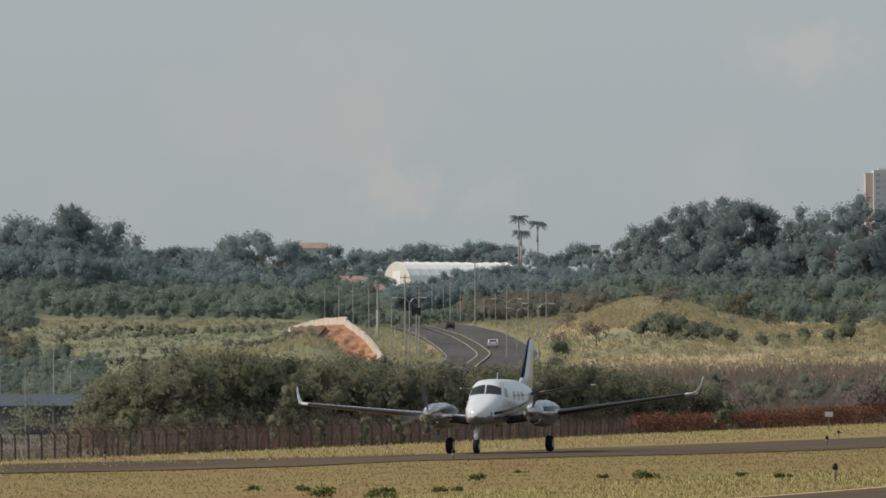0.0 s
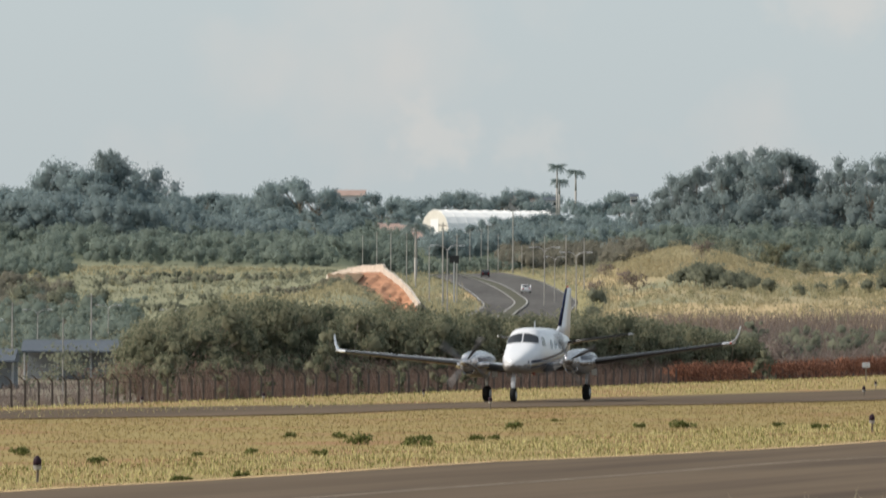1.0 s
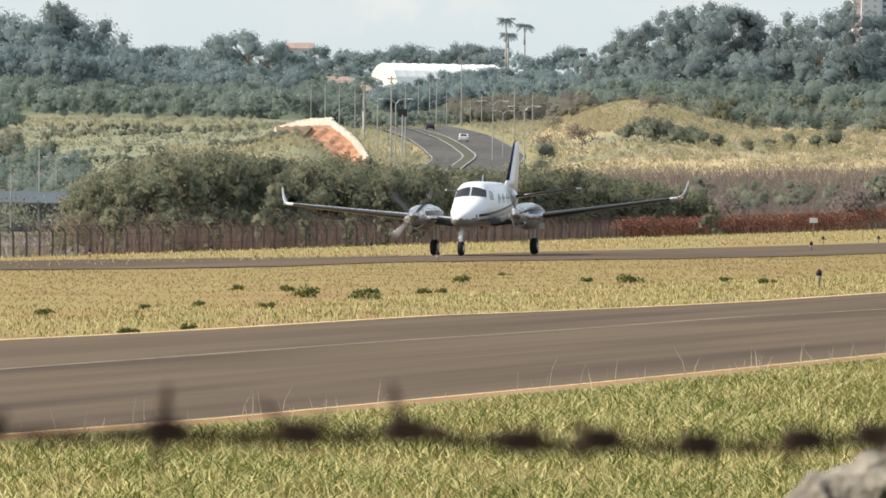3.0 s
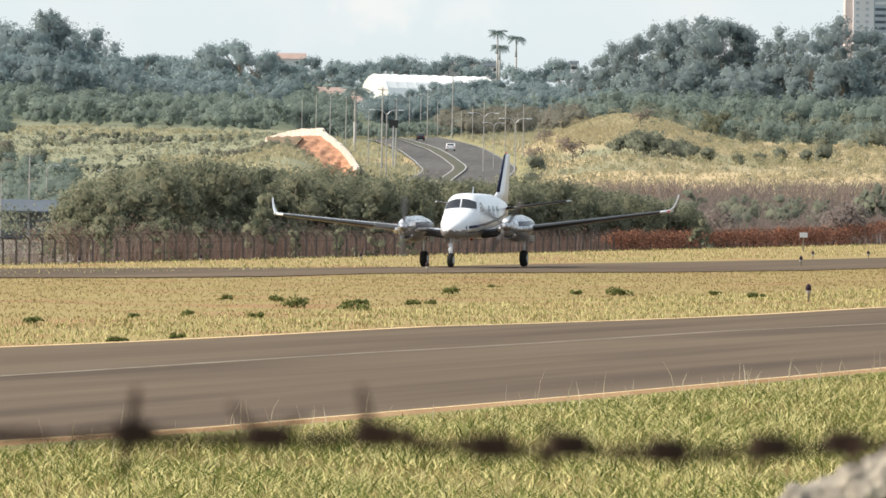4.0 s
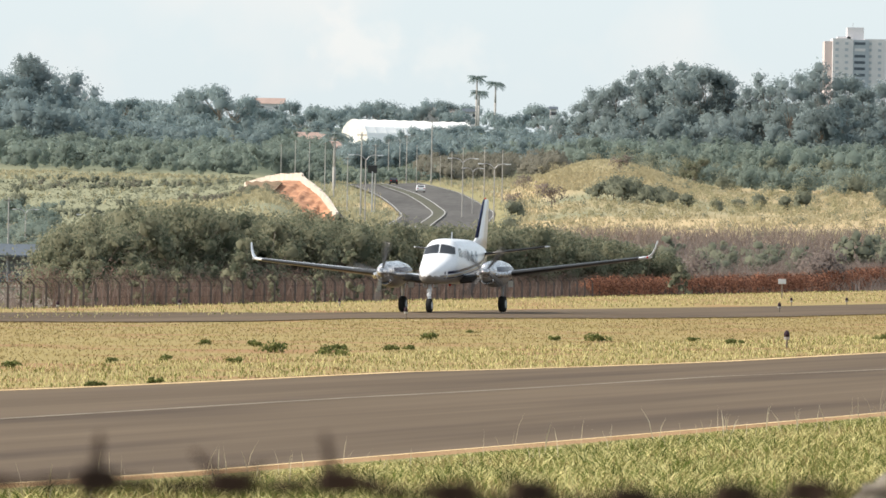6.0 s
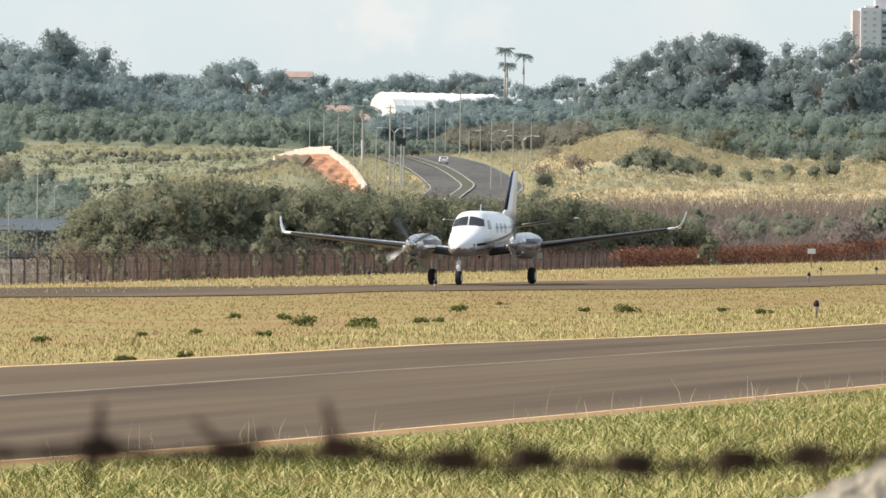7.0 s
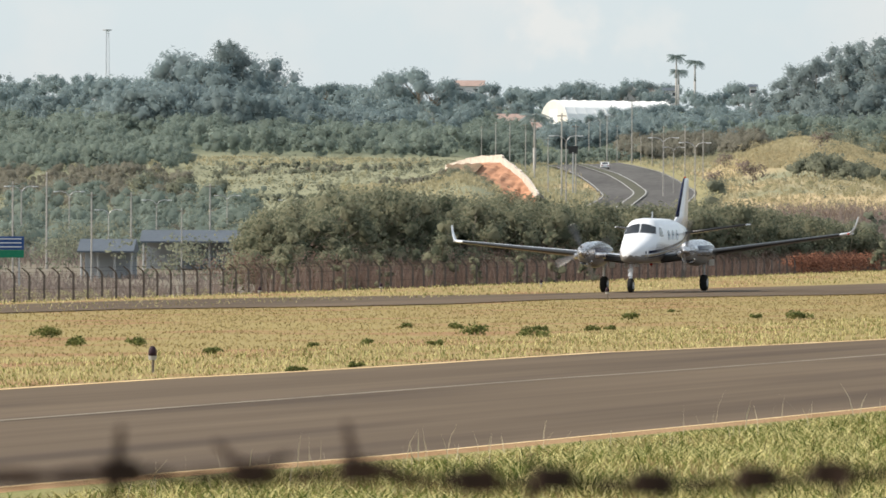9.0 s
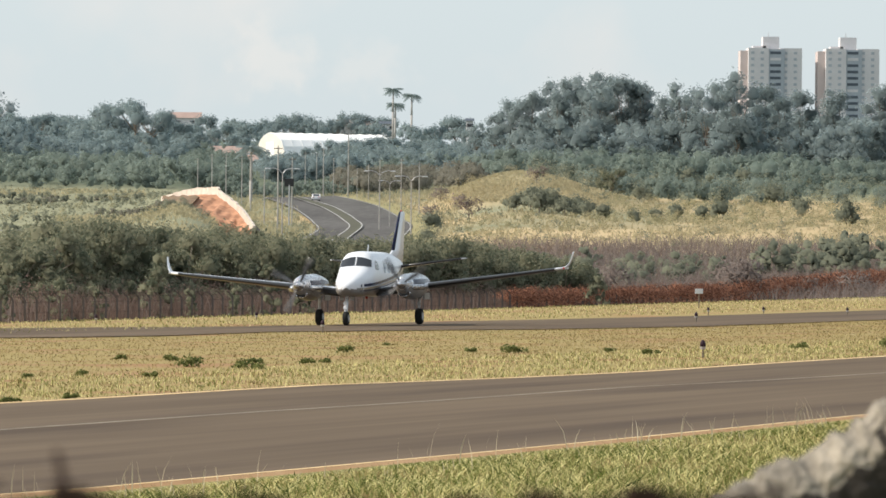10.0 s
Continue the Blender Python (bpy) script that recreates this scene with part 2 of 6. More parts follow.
M = {
    "asphalt": material("asphalt", (0.082, 0.060, 0.041), (0.145, 0.108, 0.073), scale=0.30, fine=1.6, rough=0.95, bump=0.1, stretch=(1.0, 0.10, 1), spec=0.08),
    "road": material("road_asphalt", (0.060, 0.057, 0.054), (0.125, 0.119, 0.112), scale=0.12, fine=0.8, rough=0.9, stretch=(1.0, 0.12, 1), spec=0.1),
    "line": material("worn_line", (0.125, 0.100, 0.072), (0.265, 0.225, 0.168), scale=0.25, fine=2, rough=0.8),
    "roadline": material("faded_road_line", (0.30, 0.30, 0.29), (0.42, 0.42, 0.40), scale=0.2, fine=2, rough=0.8),
    "yellow": material("yellow_line", (0.46, 0.30, 0.13), (0.74, 0.55, 0.31), scale=0.4, fine=4, rough=0.8),
    "redsoil": material("red_soil", (0.40, 0.22, 0.10), (0.62, 0.39, 0.21), scale=0.3, fine=2, rough=0.95, bump=0.3),
    "soil": material("bare_soil_bank", (0.20, 0.10, 0.06), (0.56, 0.30, 0.18), scale=0.22, fine=1.1, rough=0.95, bump=0.6),
    "dugsoil": material("dug_earth", (0.10, 0.07, 0.045), (0.24, 0.17, 0.11), scale=0.3, fine=1.4, rough=0.95, bump=0.6),
    "lime": material("white_retaining_wall", (0.40, 0.34, 0.28), (0.74, 0.66, 0.57), scale=0.2, fine=1.2, rough=0.8),
    "drygrass": leafy("dry_grass_blades", (0.185, 0.138, 0.06), (0.39, 0.31, 0.142), island=0.5, glow=0.3),
    "greengrass": leafy("green_grass_blades", (0.15, 0.168, 0.045), (0.72, 0.645, 0.31), island=1.3, glow=0.35),
    "clump": leafy("dark_grass_tufts", (0.045, 0.07, 0.014), (0.15, 0.18, 0.045), island=0.9, glow=0.3),
    "stalk": leafy("bleached_stalks", (0.42, 0.36, 0.24), (0.62, 0.55, 0.40), island=0.5, glow=0.3),
    "fieldgrass": material("field_grass", (0.19, 0.175, 0.085), (0.33, 0.29, 0.145), scale=0.1, fine=1.0, rough=0.95, bump=0.4),
    "scrubground": material("median_strip", (0.06, 0.062, 0.045), (0.11, 0.105, 0.075), scale=0.2, fine=1.0, rough=0.95),
    "weed": leafy("weed_leaves", (0.085, 0.105, 0.035), (0.22, 0.23, 0.085), glow=0.4),
    "bush": leafy("belt_leaves", (0.12, 0.136, 0.092), (0.27, 0.268, 0.18), island=0.8, glow=0.55, airy=0.22),
    "scrub": leafy("scrub_leaves", (0.165, 0.185, 0.142), (0.265, 0.272, 0.195), island=0.4, glow=0.5),
    # distance haze is put into the next three leaf colours, paler and bluer
    "wood_far": leafy("hazed_hill_leaves", (0.21, 0.275, 0.285), (0.27, 0.33, 0.325), island=0.12, glow=0.62, airy=0.42),
    "wood_mid": leafy("hazed_near_hill_leaves", (0.19, 0.24, 0.212), (0.265, 0.312, 0.262), island=0.2, glow=0.6, airy=0.38),
    "euca": leafy("hazed_eucalyptus_leaves", (0.22, 0.278, 0.28), (0.285, 0.338, 0.332), island=0.12, glow=0.65, airy=0.38),
    "paleolive": leafy("pale_olive_scrub", (0.25, 0.245, 0.145), (0.41, 0.375, 0.225), island=0.5, glow=0.45),
    "sward": leafy("rough_sward", (0.185, 0.195, 0.138), (0.27, 0.268, 0.185), island=0.25, glow=0.45),
    "dullbrush": leafy("dull_brown_thicket", (0.195, 0.19, 0.155), (0.265, 0.25, 0.20), island=0.2, glow=0.55, airy=0.35),
    # near-black that puts the shade on the leaning post's sides into its colour
    "post_shade": material("shaded_concrete_face", (0.016, 0.014, 0.012), (0.06, 0.052, 0.044), scale=12, fine=60, rough=0.95, bump=0.4),
    "straw": leafy("straw_tussock", (0.33, 0.295, 0.185), (0.485, 0.425, 0.27), island=0.25, glow=0.4),
    "creeper": leafy("dry_creeper", (0.13, 0.062, 0.044), (0.34, 0.165, 0.105), glow=0.4),
    "twig": leafy("dry_twigs", (0.175, 0.145, 0.128), (0.27, 0.222, 0.198), island=0.5, glow=0.45),
    "brush": leafy("brown_brush", (0.125, 0.090, 0.073), (0.21, 0.148, 0.122), island=0.4, glow=0.4),
    "bark": material("bark", (0.10, 0.08, 0.06), (0.26, 0.22, 0.18), scale=1.5, rough=0.9),
    "postdark": material("stained_and_shaded_concrete", (0.05, 0.045, 0.04), (0.14, 0.12, 0.11), scale=2, rough=0.9),
    # mottled pale tone that puts sunlight into the leaning post's top
    "post_lit_top": material("sunlit_concrete_top", (0.035, 0.03, 0.025), (0.44, 0.39, 0.31), scale=14, fine=60, rough=0.9, bump=0.6),
    "wire": material("rusted_wire", (0.012, 0.009, 0.008), (0.06, 0.035, 0.025), scale=60, fine=300, rough=0.8, metal=0.3),
    "polegrey": material("pale_weathered_pole", (0.28, 0.27, 0.25), (0.44, 0.42, 0.39), scale=1, rough=0.9),
    "galv": material("galvanised_steel", (0.32, 0.33, 0.34), (0.5, 0.5, 0.5), scale=1, rough=0.5, metal=0.6),
    "white": material("white_aircraft_paint", (0.60, 0.62, 0.65), (0.70, 0.71, 0.73), scale=0.7, rough=0.22, spec=0.5),
    # bright and dark reflections are put into this metal's colour as noise
    "silver": material("polished_cowling_reflections", (0.10, 0.105, 0.12), (0.92, 0.92, 0.93), scale=5.5, fine=14, rough=0.10, metal=0.9, bump=0.9),
    "navy": material("navy_stripe", (0.008, 0.012, 0.035), (0.02, 0.025, 0.06), scale=2, rough=0.25),
    "gold": material("tan_stripe", (0.30, 0.24, 0.14), (0.42, 0.34, 0.2), scale=2, rough=0.3),
    "boot": material("black_deicing_boot", (0.012, 0.012, 0.013), (0.03, 0.03, 0.03), scale=3, rough=0.34, spec=0.4),
    # grey that puts the shade below the aircraft into its lower surfaces
    "underside": material("shaded_underside_grey", (0.17, 0.165, 0.16), (0.26, 0.25, 0.24), scale=1, rough=0.3),
    "rubber": material("tyre_rubber", (0.012, 0.012, 0.012), (0.03, 0.03, 0.028), scale=6, rough=0.85),
    "blade": material("propeller_blade", (0.07, 0.07, 0.07), (0.16, 0.16, 0.16), scale=2, rough=0.3, metal=0.4),
    "glass": material("cockpit_glass", (0.008, 0.010, 0.012), (0.02, 0.024, 0.03), scale=1, rough=0.05, spec=0.8),
    # blue tint with the reflected sky put into the base colour
    "cabin_glass": material("tinted_sky_cabin_glass", (0.09, 0.13, 0.18), (0.15, 0.20, 0.26), scale=2, rough=0.08, spec=0.8),
    "canvas": material("cream_end_canvas", (0.60, 0.57, 0.50), (0.74, 0.71, 0.64), scale=0.3, fine=2.0, rough=0.7),
    "membrane": material("white_roof_membrane", (0.78, 0.78, 0.76), (0.88, 0.88, 0.86), scale=0.08, fine=0.6, rough=0.6),
    "wall_pale": material("pale_render", (0.56, 0.54, 0.54), (0.66, 0.63, 0.62), scale=0.1, rough=0.85),
    "wall_grey": material("grey_render", (0.34, 0.37, 0.40), (0.42, 0.45, 0.48), scale=0.1, rough=0.85),
    "wall_red": material("terracotta_strip", (0.50, 0.42, 0.40), (0.60, 0.52, 0.49), scale=0.2, rough=0.85),
    "tile": material("clay_roof_tile", (0.29, 0.21, 0.18), (0.40, 0.30, 0.26), scale=0.6, rough=0.85),
    "shed": material("blue_grey_sheet", (0.075, 0.090, 0.108), (0.11, 0.128, 0.15), scale=0.3, rough=0.6),
    "green_board": material("green_sign_sheet", (0.01, 0.14, 0.08), (0.02, 0.2, 0.11), scale=1, rough=0.5),
    "blue_board": material("blue_sign_sheet", (0.02, 0.05, 0.16), (0.03, 0.08, 0.22), scale=1, rough=0.5),
    "bar": material("pale_lettering", (0.5, 0.52, 0.54), (0.62, 0.64, 0.66), scale=1, rough=0.5),
    "carwhite": material("white_car_paint", (0.72, 0.73, 0.74), (0.82, 0.82, 0.83), scale=1, rough=0.25),
    "cardark": material("dark_car_paint", (0.02, 0.022, 0.025), (0.05, 0.05, 0.055), scale=1, rough=0.25),
    "bluelens": material("dark_lens", (0.022, 0.012, 0.018), (0.04, 0.02, 0.03), scale=20, rough=0.6),
    "redlens": material("red_lens", (0.35, 0.02, 0.02), (0.45, 0.04, 0.03), scale=20, rough=0.2),
}

worn = next(q for q in M["asphalt"].node_tree.nodes if q.type == "MAPPING")
worn.vector_type = "TEXTURE"          # wear runs along the taxiways
worn.inputs["Rotation"].default_value = (0, 0, radians(-17.8))
worn.inputs["Scale"].default_value = (1, 36, 1)


def stain(m):
    """Long dark smudges of rubber and damp on top of the asphalt's own tone."""
    n, l = m.node_tree.nodes, m.node_tree.links
    bs = n["Principled BSDF"]
    was = bs.inputs["Base Color"].links[0].from_socket
    tc = n.new("ShaderNodeTexCoord")
    mp = n.new("ShaderNodeMapping")
    mp.vector_type = "TEXTURE"
    mp.inputs["Rotation"].default_value = (0, 0, radians(-17.8))
    mp.inputs["Scale"].default_value = (1.6, 22, 1)
    l.new(tc.outputs["Object"], mp.inputs["Vector"])
    spots = n.new("ShaderNodeTexNoise")
    spots.inputs["Scale"].default_value = 0.9
    spots.inputs["Detail"].default_value = 5
    l.new(mp.outputs[0], spots.inputs["Vector"])
    cut = n.new("ShaderNodeMapRange")
    cut.inputs["From Min"].default_value, cut.inputs["From Max"].default_value = 0.52, 0.70
    cut.inputs["To Max"].default_value = 0.55
    l.new(spots.outputs["Fac"], cut.inputs["Value"])
    mx = n.new("ShaderNodeMix")
    mx.data_type = "RGBA"
    mx.inputs["B"].default_value = (0.052, 0.038, 0.030, 1)
    l.new(cut.outputs[0], mx.inputs["Factor"])
    l.new(was, mx.inputs["A"])
    l.new(mx.outputs["Result"], bs.inputs["Base Color"])


stain(M["asphalt"])


# ---- building helpers ----
def finish(name, bm, mat, parent=None, label="", smooth=False):
    me = bpy.data.meshes.new(name)
    bm.to_mesh(me)
    bm.free()
    for mm in (mat if isinstance(mat, (list, tuple)) else [mat]):
        me.materials.append(mm)
    if smooth:
        for p in me.polygons:
            p.use_smooth = True
    ob = new(name, me)
    ob.parent = parent
    if label:
        ob["label"] = label
    return ob


def part(name, bm, mat, parent, label="", smooth=False):
    return finish(name, bm, mat, parent, label, smooth)


def raw(name, verts, faces, mat, parent=None, smooth=False, normals=None):
    """A mesh from computed arrays; faces are equal-sided index rows."""
    verts = np.asarray(verts, dtype=np.float32)
    faces = np.asarray(faces, dtype=np.int32)
    me = bpy.data.meshes.new(name)
    k = faces.shape[1]
    me.vertices.add(len(verts))
    me.vertices.foreach_set("co", verts.ravel())
    me.loops.add(faces.size)
    me.loops.foreach_set("vertex_index", faces.ravel())
    me.polygons.add(len(faces))
    me.polygons.foreach_set("loop_start", np.arange(0, faces.size, k, dtype=np.int32))
    if smooth:
        me.polygons.foreach_set("use_smooth", np.ones(len(faces), dtype=bool))
    me.update(calc_edges=True)
    if normals is not None:
        me.polygons.foreach_set("use_smooth", np.ones(len(faces), dtype=bool))
        me.normals_split_custom_set_from_vertices(np.asarray(normals, dtype=np.float32))
    me.materials.append(mat)
    ob = new(name, me)
    ob.parent = parent
    return ob


def empty(name, m=None):
    ob = new(name)
    ob.empty_display_size = 0.2
    if m is not None:
        ob.matrix_world = m
    return ob


def box(bm, cx, cy, cz, sx, sy, sz, m=None, bevel=0.0):
    mt = Matrix.Translation((cx, cy, cz)) @ Matrix.Diagonal((sx, sy, sz, 1))
    r = bmesh.ops.create_cube(bm, size=1.0, matrix=(m @ mt) if m is not None else mt)
    if bevel:
        es = list({e for v in r["verts"] for e in v.link_edges})
        bmesh.ops.bevel(bm, geom=es, offset=bevel, segments=2, affect="EDGES", profile=0.5)
    return bm


def tube(bm, p, q, r0, r1=None, n=10, caps=True):
    p, q = Vector(p), Vector(q)
    d = q - p
    m = Matrix.Translation((p + q) / 2) @ d.to_track_quat("Z", "Y").to_matrix().to_4x4()
    bmesh.ops.create_cone(bm, cap_ends=caps, segments=n, radius1=r0, radius2=r0 if r1 is None else r1, depth=d.length, matrix=m)
    return bm


def rings(bm, loops, close_ends=True):
    """Skin closed loops of equal length one after another."""
    vs = [[bm.verts.new(c) for c in lp] for lp in loops]
    n = len(vs[0])
    for a, b in zip(vs, vs[1:]):
        for i in range(n):
            bm.faces.new((a[i], a[(i + 1) % n], b[(i + 1) % n], b[i]))
    if close_ends:
        bm.faces.new(vs[0][::-1])
        bm.faces.new(vs[-1])
    bmesh.ops.recalc_face_normals(bm, faces=bm.faces[:])
    return bm


def spot(a, e, d):
    """A place by bearing, rise and distance, in sighting units and metres."""
    return Vector((a * d / LENS, d, EYE + e * d / LENS))


# ---- the lie of the land ----
AX, AY = math.sin(radians(17.8)), math.cos(radians(17.8))   # the taxiways' direction
BEARINGS = np.array((-1700, -700, -300, -200, -150, -95, 0, 180, 400, 650, 1700), dtype=float)
REACH = np.array((620, 800, 1000, 1150, 1280, 1500, 1800, 2200, 2600, 3600), dtype=float)
RISES = np.array((
    (-75, -20, 40, 75, 100, 130, 180, 215, 225, 190),
    (-75, -20, 58, 92, 114, 145, 212, 225, 232, 190),
    (-75, -10, 80, 104, 116, 138, 180, 208, 220, 190),
    (-75, -10, 100, 119, 121, 136, 172, 203, 220, 190),
    (-75, -15, 80, 106, 112, 130, 166, 201, 219, 190),
    (-75, -20, 38, 64, 92, 120, 158, 200, 218, 190),
    (-75, -20, 36, 66, 95, 122, 155, 195, 215, 190),
    (-75, -20, 40, 75, 104, 130, 160, 195, 215, 190),
    (-75, -10, 50, 105, 168, 150, 165, 190, 215, 190),
    (-75, -5, 55, 85, 110, 140, 170, 200, 222, 190),
    (-75, -5, 55, 80, 100, 130, 170, 200, 225, 200)))
RISES = EYE + RISES * REACH[None, :] / LENS


def ease(t):
    t = np.clip(t, 0, 1)
    return t * t * (3 - 2 * t)


def land(x, y):
    """Height of the ground at x, y (numbers or arrays)."""
    x, y = np.asarray(x, float), np.asarray(y, float)
    cross = np.clip(0.010 * x, -0.6, 0.6)
    crest_x = -23 + (y - 206) * 0.262          # the edge of the level strip
    beyond = (crest_x - x) * 0.974             # metres past it
    fence_gap = np.clip(36 + (y - 330) * 0.0, 20, 80)
    near = cross - 0.09 * ease((y - 150) / 60) + 0.5 * ease((34 - y) / 26) - 2.3 * ease(beyond / fence_gap) * ease((y - 120) / 60) - 0.8 * ease((y - 480) / 150)
    a = np.clip(x / np.maximum(y, 1) * LENS, BEARINGS[0], BEARINGS[-1])
    yy = np.clip(y, REACH[0], REACH[-1])
    i = np.clip(np.searchsorted(BEARINGS, a) - 1, 0, len(BEARINGS) - 2)
    j = np.clip(np.searchsorted(REACH, yy) - 1, 0, len(REACH) - 2)
    u = ease((a - BEARINGS[i]) / (BEARINGS[i + 1] - BEARINGS[i]))
    v = (yy - REACH[j]) / (REACH[j + 1] - REACH[j])
    far = (RISES[i, j] * (1 - u) + RISES[i + 1, j] * u) * (1 - v) + (RISES[i, j + 1] * (1 - u) + RISES[i + 1, j + 1] * u) * v
    w = ease((y - 480) / 170)
    return near * (1 - w) + far * w


def gz(x, y):
    return float(land(x, y))


def meet(a, e):
    """Where the sight line of that bearing and rise meets the level airfield."""
    d = EYE / (-e / LENS + 0.010 * a / LENS)
    for _ in range(6):
        d = (EYE - gz(a * d / LENS, min(d, 330.0))) / (-e / LENS)
    return Vector((a * d / LENS, d, 0.0))


def ground_sheet():
    ys = np.concatenate((np.linspace(-60, 120, 46), np.linspace(124, 640, 120)[0:], np.linspace(652, 1700, 110), np.linspace(1740, 3600, 40), np.array((4200., 4900.))))
    us = np.concatenate((np.linspace(-3, -0.2, 12), np.linspace(-0.19, 0.19, 150), np.linspace(0.2, 3, 12)))
    Y, U = np.meshgrid(ys, us, indexing="ij")
    X = U * (np.maximum(Y, 0) + 120)
    Z = land(X, Y)
    rng = np.random.default_rng(5)
    bump = np.where(Y > 700, rng.normal(0, 1, Z.shape) * 0.12, 0)
    Z = Z + bump
    v = np.stack((X, Y, Z), -1).reshape(-1, 3)
    ny, nx = Y.shape
    idx = np.arange(ny * nx).reshape(ny, nx)
    f = np.stack((idx[:-1, :-1], idx[:-1, 1:], idx[1:, 1:], idx[1:, :-1]), -1).reshape(-1, 4)
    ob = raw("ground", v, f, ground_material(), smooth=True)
    return tagged(ob, "dry grassland rising from an airfield to scrubby hills", "ground", kind="structure")


def ground_material():
    m = material("ground_cover", (0.33, 0.25, 0.135), (0.50, 0.39, 0.225), scale=0.015, fine=0.3, rough=0.95, bump=0.4)
    n, l = m.node_tree.nodes, m.node_tree.links
    bs = n["Principled BSDF"]
    tc = n.new("ShaderNodeTexCoord")
    cover = n.new("ShaderNodeTexNoise")
    cover.inputs["Scale"].default_value = 0.012
    cover.inputs["Detail"].default_value = 5
    l.new(tc.outputs["Object"], cover.inputs["Vector"])
    ramp = n.new("ShaderNodeValToRGB")
    ramp.color_ramp.elements[0].position, ramp.color_ramp.elements[1].position = 0.44, 0.60
    # the slopes west of the road and the wooded heights are greener
    sep = n.new("ShaderNodeSeparateXYZ")
    l.new(tc.outputs["Object"], sep.inputs[0])
    west = n.new("ShaderNodeMapRange")
    west.inputs["From Min"].default_value, west.inputs["From Max"].default_value = 14.0, -14.0
    west.inputs["To Min"].default_value, west.inputs["To Max"].default_value = -0.06, 0.24
    l.new(sep.outputs["X"], west.inputs["Value"])
    high = n.new("ShaderNodeMapRange")
    high.inputs["From Min"].default_value, high.inputs["From Max"].default_value = 1330.0, 1480.0
    high.inputs["To Max"].default_value = 0.4
    l.new(sep.outputs["Y"], high.inputs["Value"])
    field = n.new("ShaderNodeMapRange")
    field.inputs["From Min"].default_value, field.inputs["From Max"].default_value = 560.0, 480.0
    field.inputs["To Max"].default_value = -0.3
    l.new(sep.outputs["Y"], field.inputs["Value"])
    s1 = n.new("ShaderNodeMath")
    s2 = n.new("ShaderNodeMath")
    s3 = n.new("ShaderNodeMath")
    l.new(west.outputs[0], s1.inputs[0])
    l.new(high.outputs[0], s1.inputs[1])
    l.new(cover.outputs["Fac"], s2.inputs[0])
    l.new(s1.outputs[0], s2.inputs[1])
    l.new(s2.outputs[0], s3.inputs[0])
    l.new(field.outputs[0], s3.inputs[1])
    l.new(s3.outputs[0], ramp.inputs[0])
    mix = n.new("ShaderNodeMix")
    mix.data_type = "RGBA"
    l.new(ramp.outputs[0], mix.inputs["Factor"])
    l.new(bs.inputs["Base Color"].links[0].from_socket, mix.inputs["A"])
    mix.inputs["B"].default_value = (0.225, 0.225, 0.14, 1)
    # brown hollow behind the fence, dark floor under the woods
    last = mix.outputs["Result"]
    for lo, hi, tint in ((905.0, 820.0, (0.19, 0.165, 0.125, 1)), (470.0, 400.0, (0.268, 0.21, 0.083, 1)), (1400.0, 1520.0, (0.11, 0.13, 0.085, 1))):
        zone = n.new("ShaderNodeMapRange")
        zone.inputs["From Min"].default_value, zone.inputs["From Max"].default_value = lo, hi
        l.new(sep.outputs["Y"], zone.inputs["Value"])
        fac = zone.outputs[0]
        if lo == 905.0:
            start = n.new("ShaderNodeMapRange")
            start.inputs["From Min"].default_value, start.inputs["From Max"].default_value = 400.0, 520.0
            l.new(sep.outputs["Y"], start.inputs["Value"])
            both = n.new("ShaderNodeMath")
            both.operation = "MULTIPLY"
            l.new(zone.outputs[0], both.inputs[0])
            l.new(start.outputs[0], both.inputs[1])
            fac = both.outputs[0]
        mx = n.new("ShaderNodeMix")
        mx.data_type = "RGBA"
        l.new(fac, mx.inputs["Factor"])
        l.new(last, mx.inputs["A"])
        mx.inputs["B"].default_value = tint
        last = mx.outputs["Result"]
    patch = n.new("ShaderNodeTexNoise")
    patch.inputs["Scale"].default_value = 0.22
    patch.inputs["Detail"].default_value = 6
    l.new(tc.outputs["Object"], patch.inputs["Vector"])
    for far_y, near_y, cut0, cut1, tint in ((470.0, 400.0, 0.50, 0.64, (0.27, 0.155, 0.075, 1)), (96.0, 88.0, 0.20, 0.62, (0.21, 0.20, 0.075, 1))):
        zone = n.new("ShaderNodeMapRange")
        zone.inputs["From Min"].default_value, zone.inputs["From Max"].default_value = far_y, near_y
        l.new(sep.outputs["Y"], zone.inputs["Value"])
        cut = n.new("ShaderNodeMapRange")
        cut.inputs["From Min"].default_value, cut.inputs["From Max"].default_value = cut0, cut1
        l.new(patch.outputs["Fac"], cut.inputs["Value"])
        both = n.new("ShaderNodeMath")
        both.operation = "MULTIPLY"
        l.new(zone.outputs[0], both.inputs[0])
        l.new(cut.outputs[0], both.inputs[1])
        mx = n.new("ShaderNodeMix")
        mx.data_type = "RGBA"
        l.new(both.outputs[0], mx.inputs["Factor"])
        l.new(last, mx.inputs["A"])
        mx.inputs["B"].default_value = tint
        last = mx.outputs["Result"]
    l.new(last, bs.inputs["Base Color"])
    return m


ground_sheet()


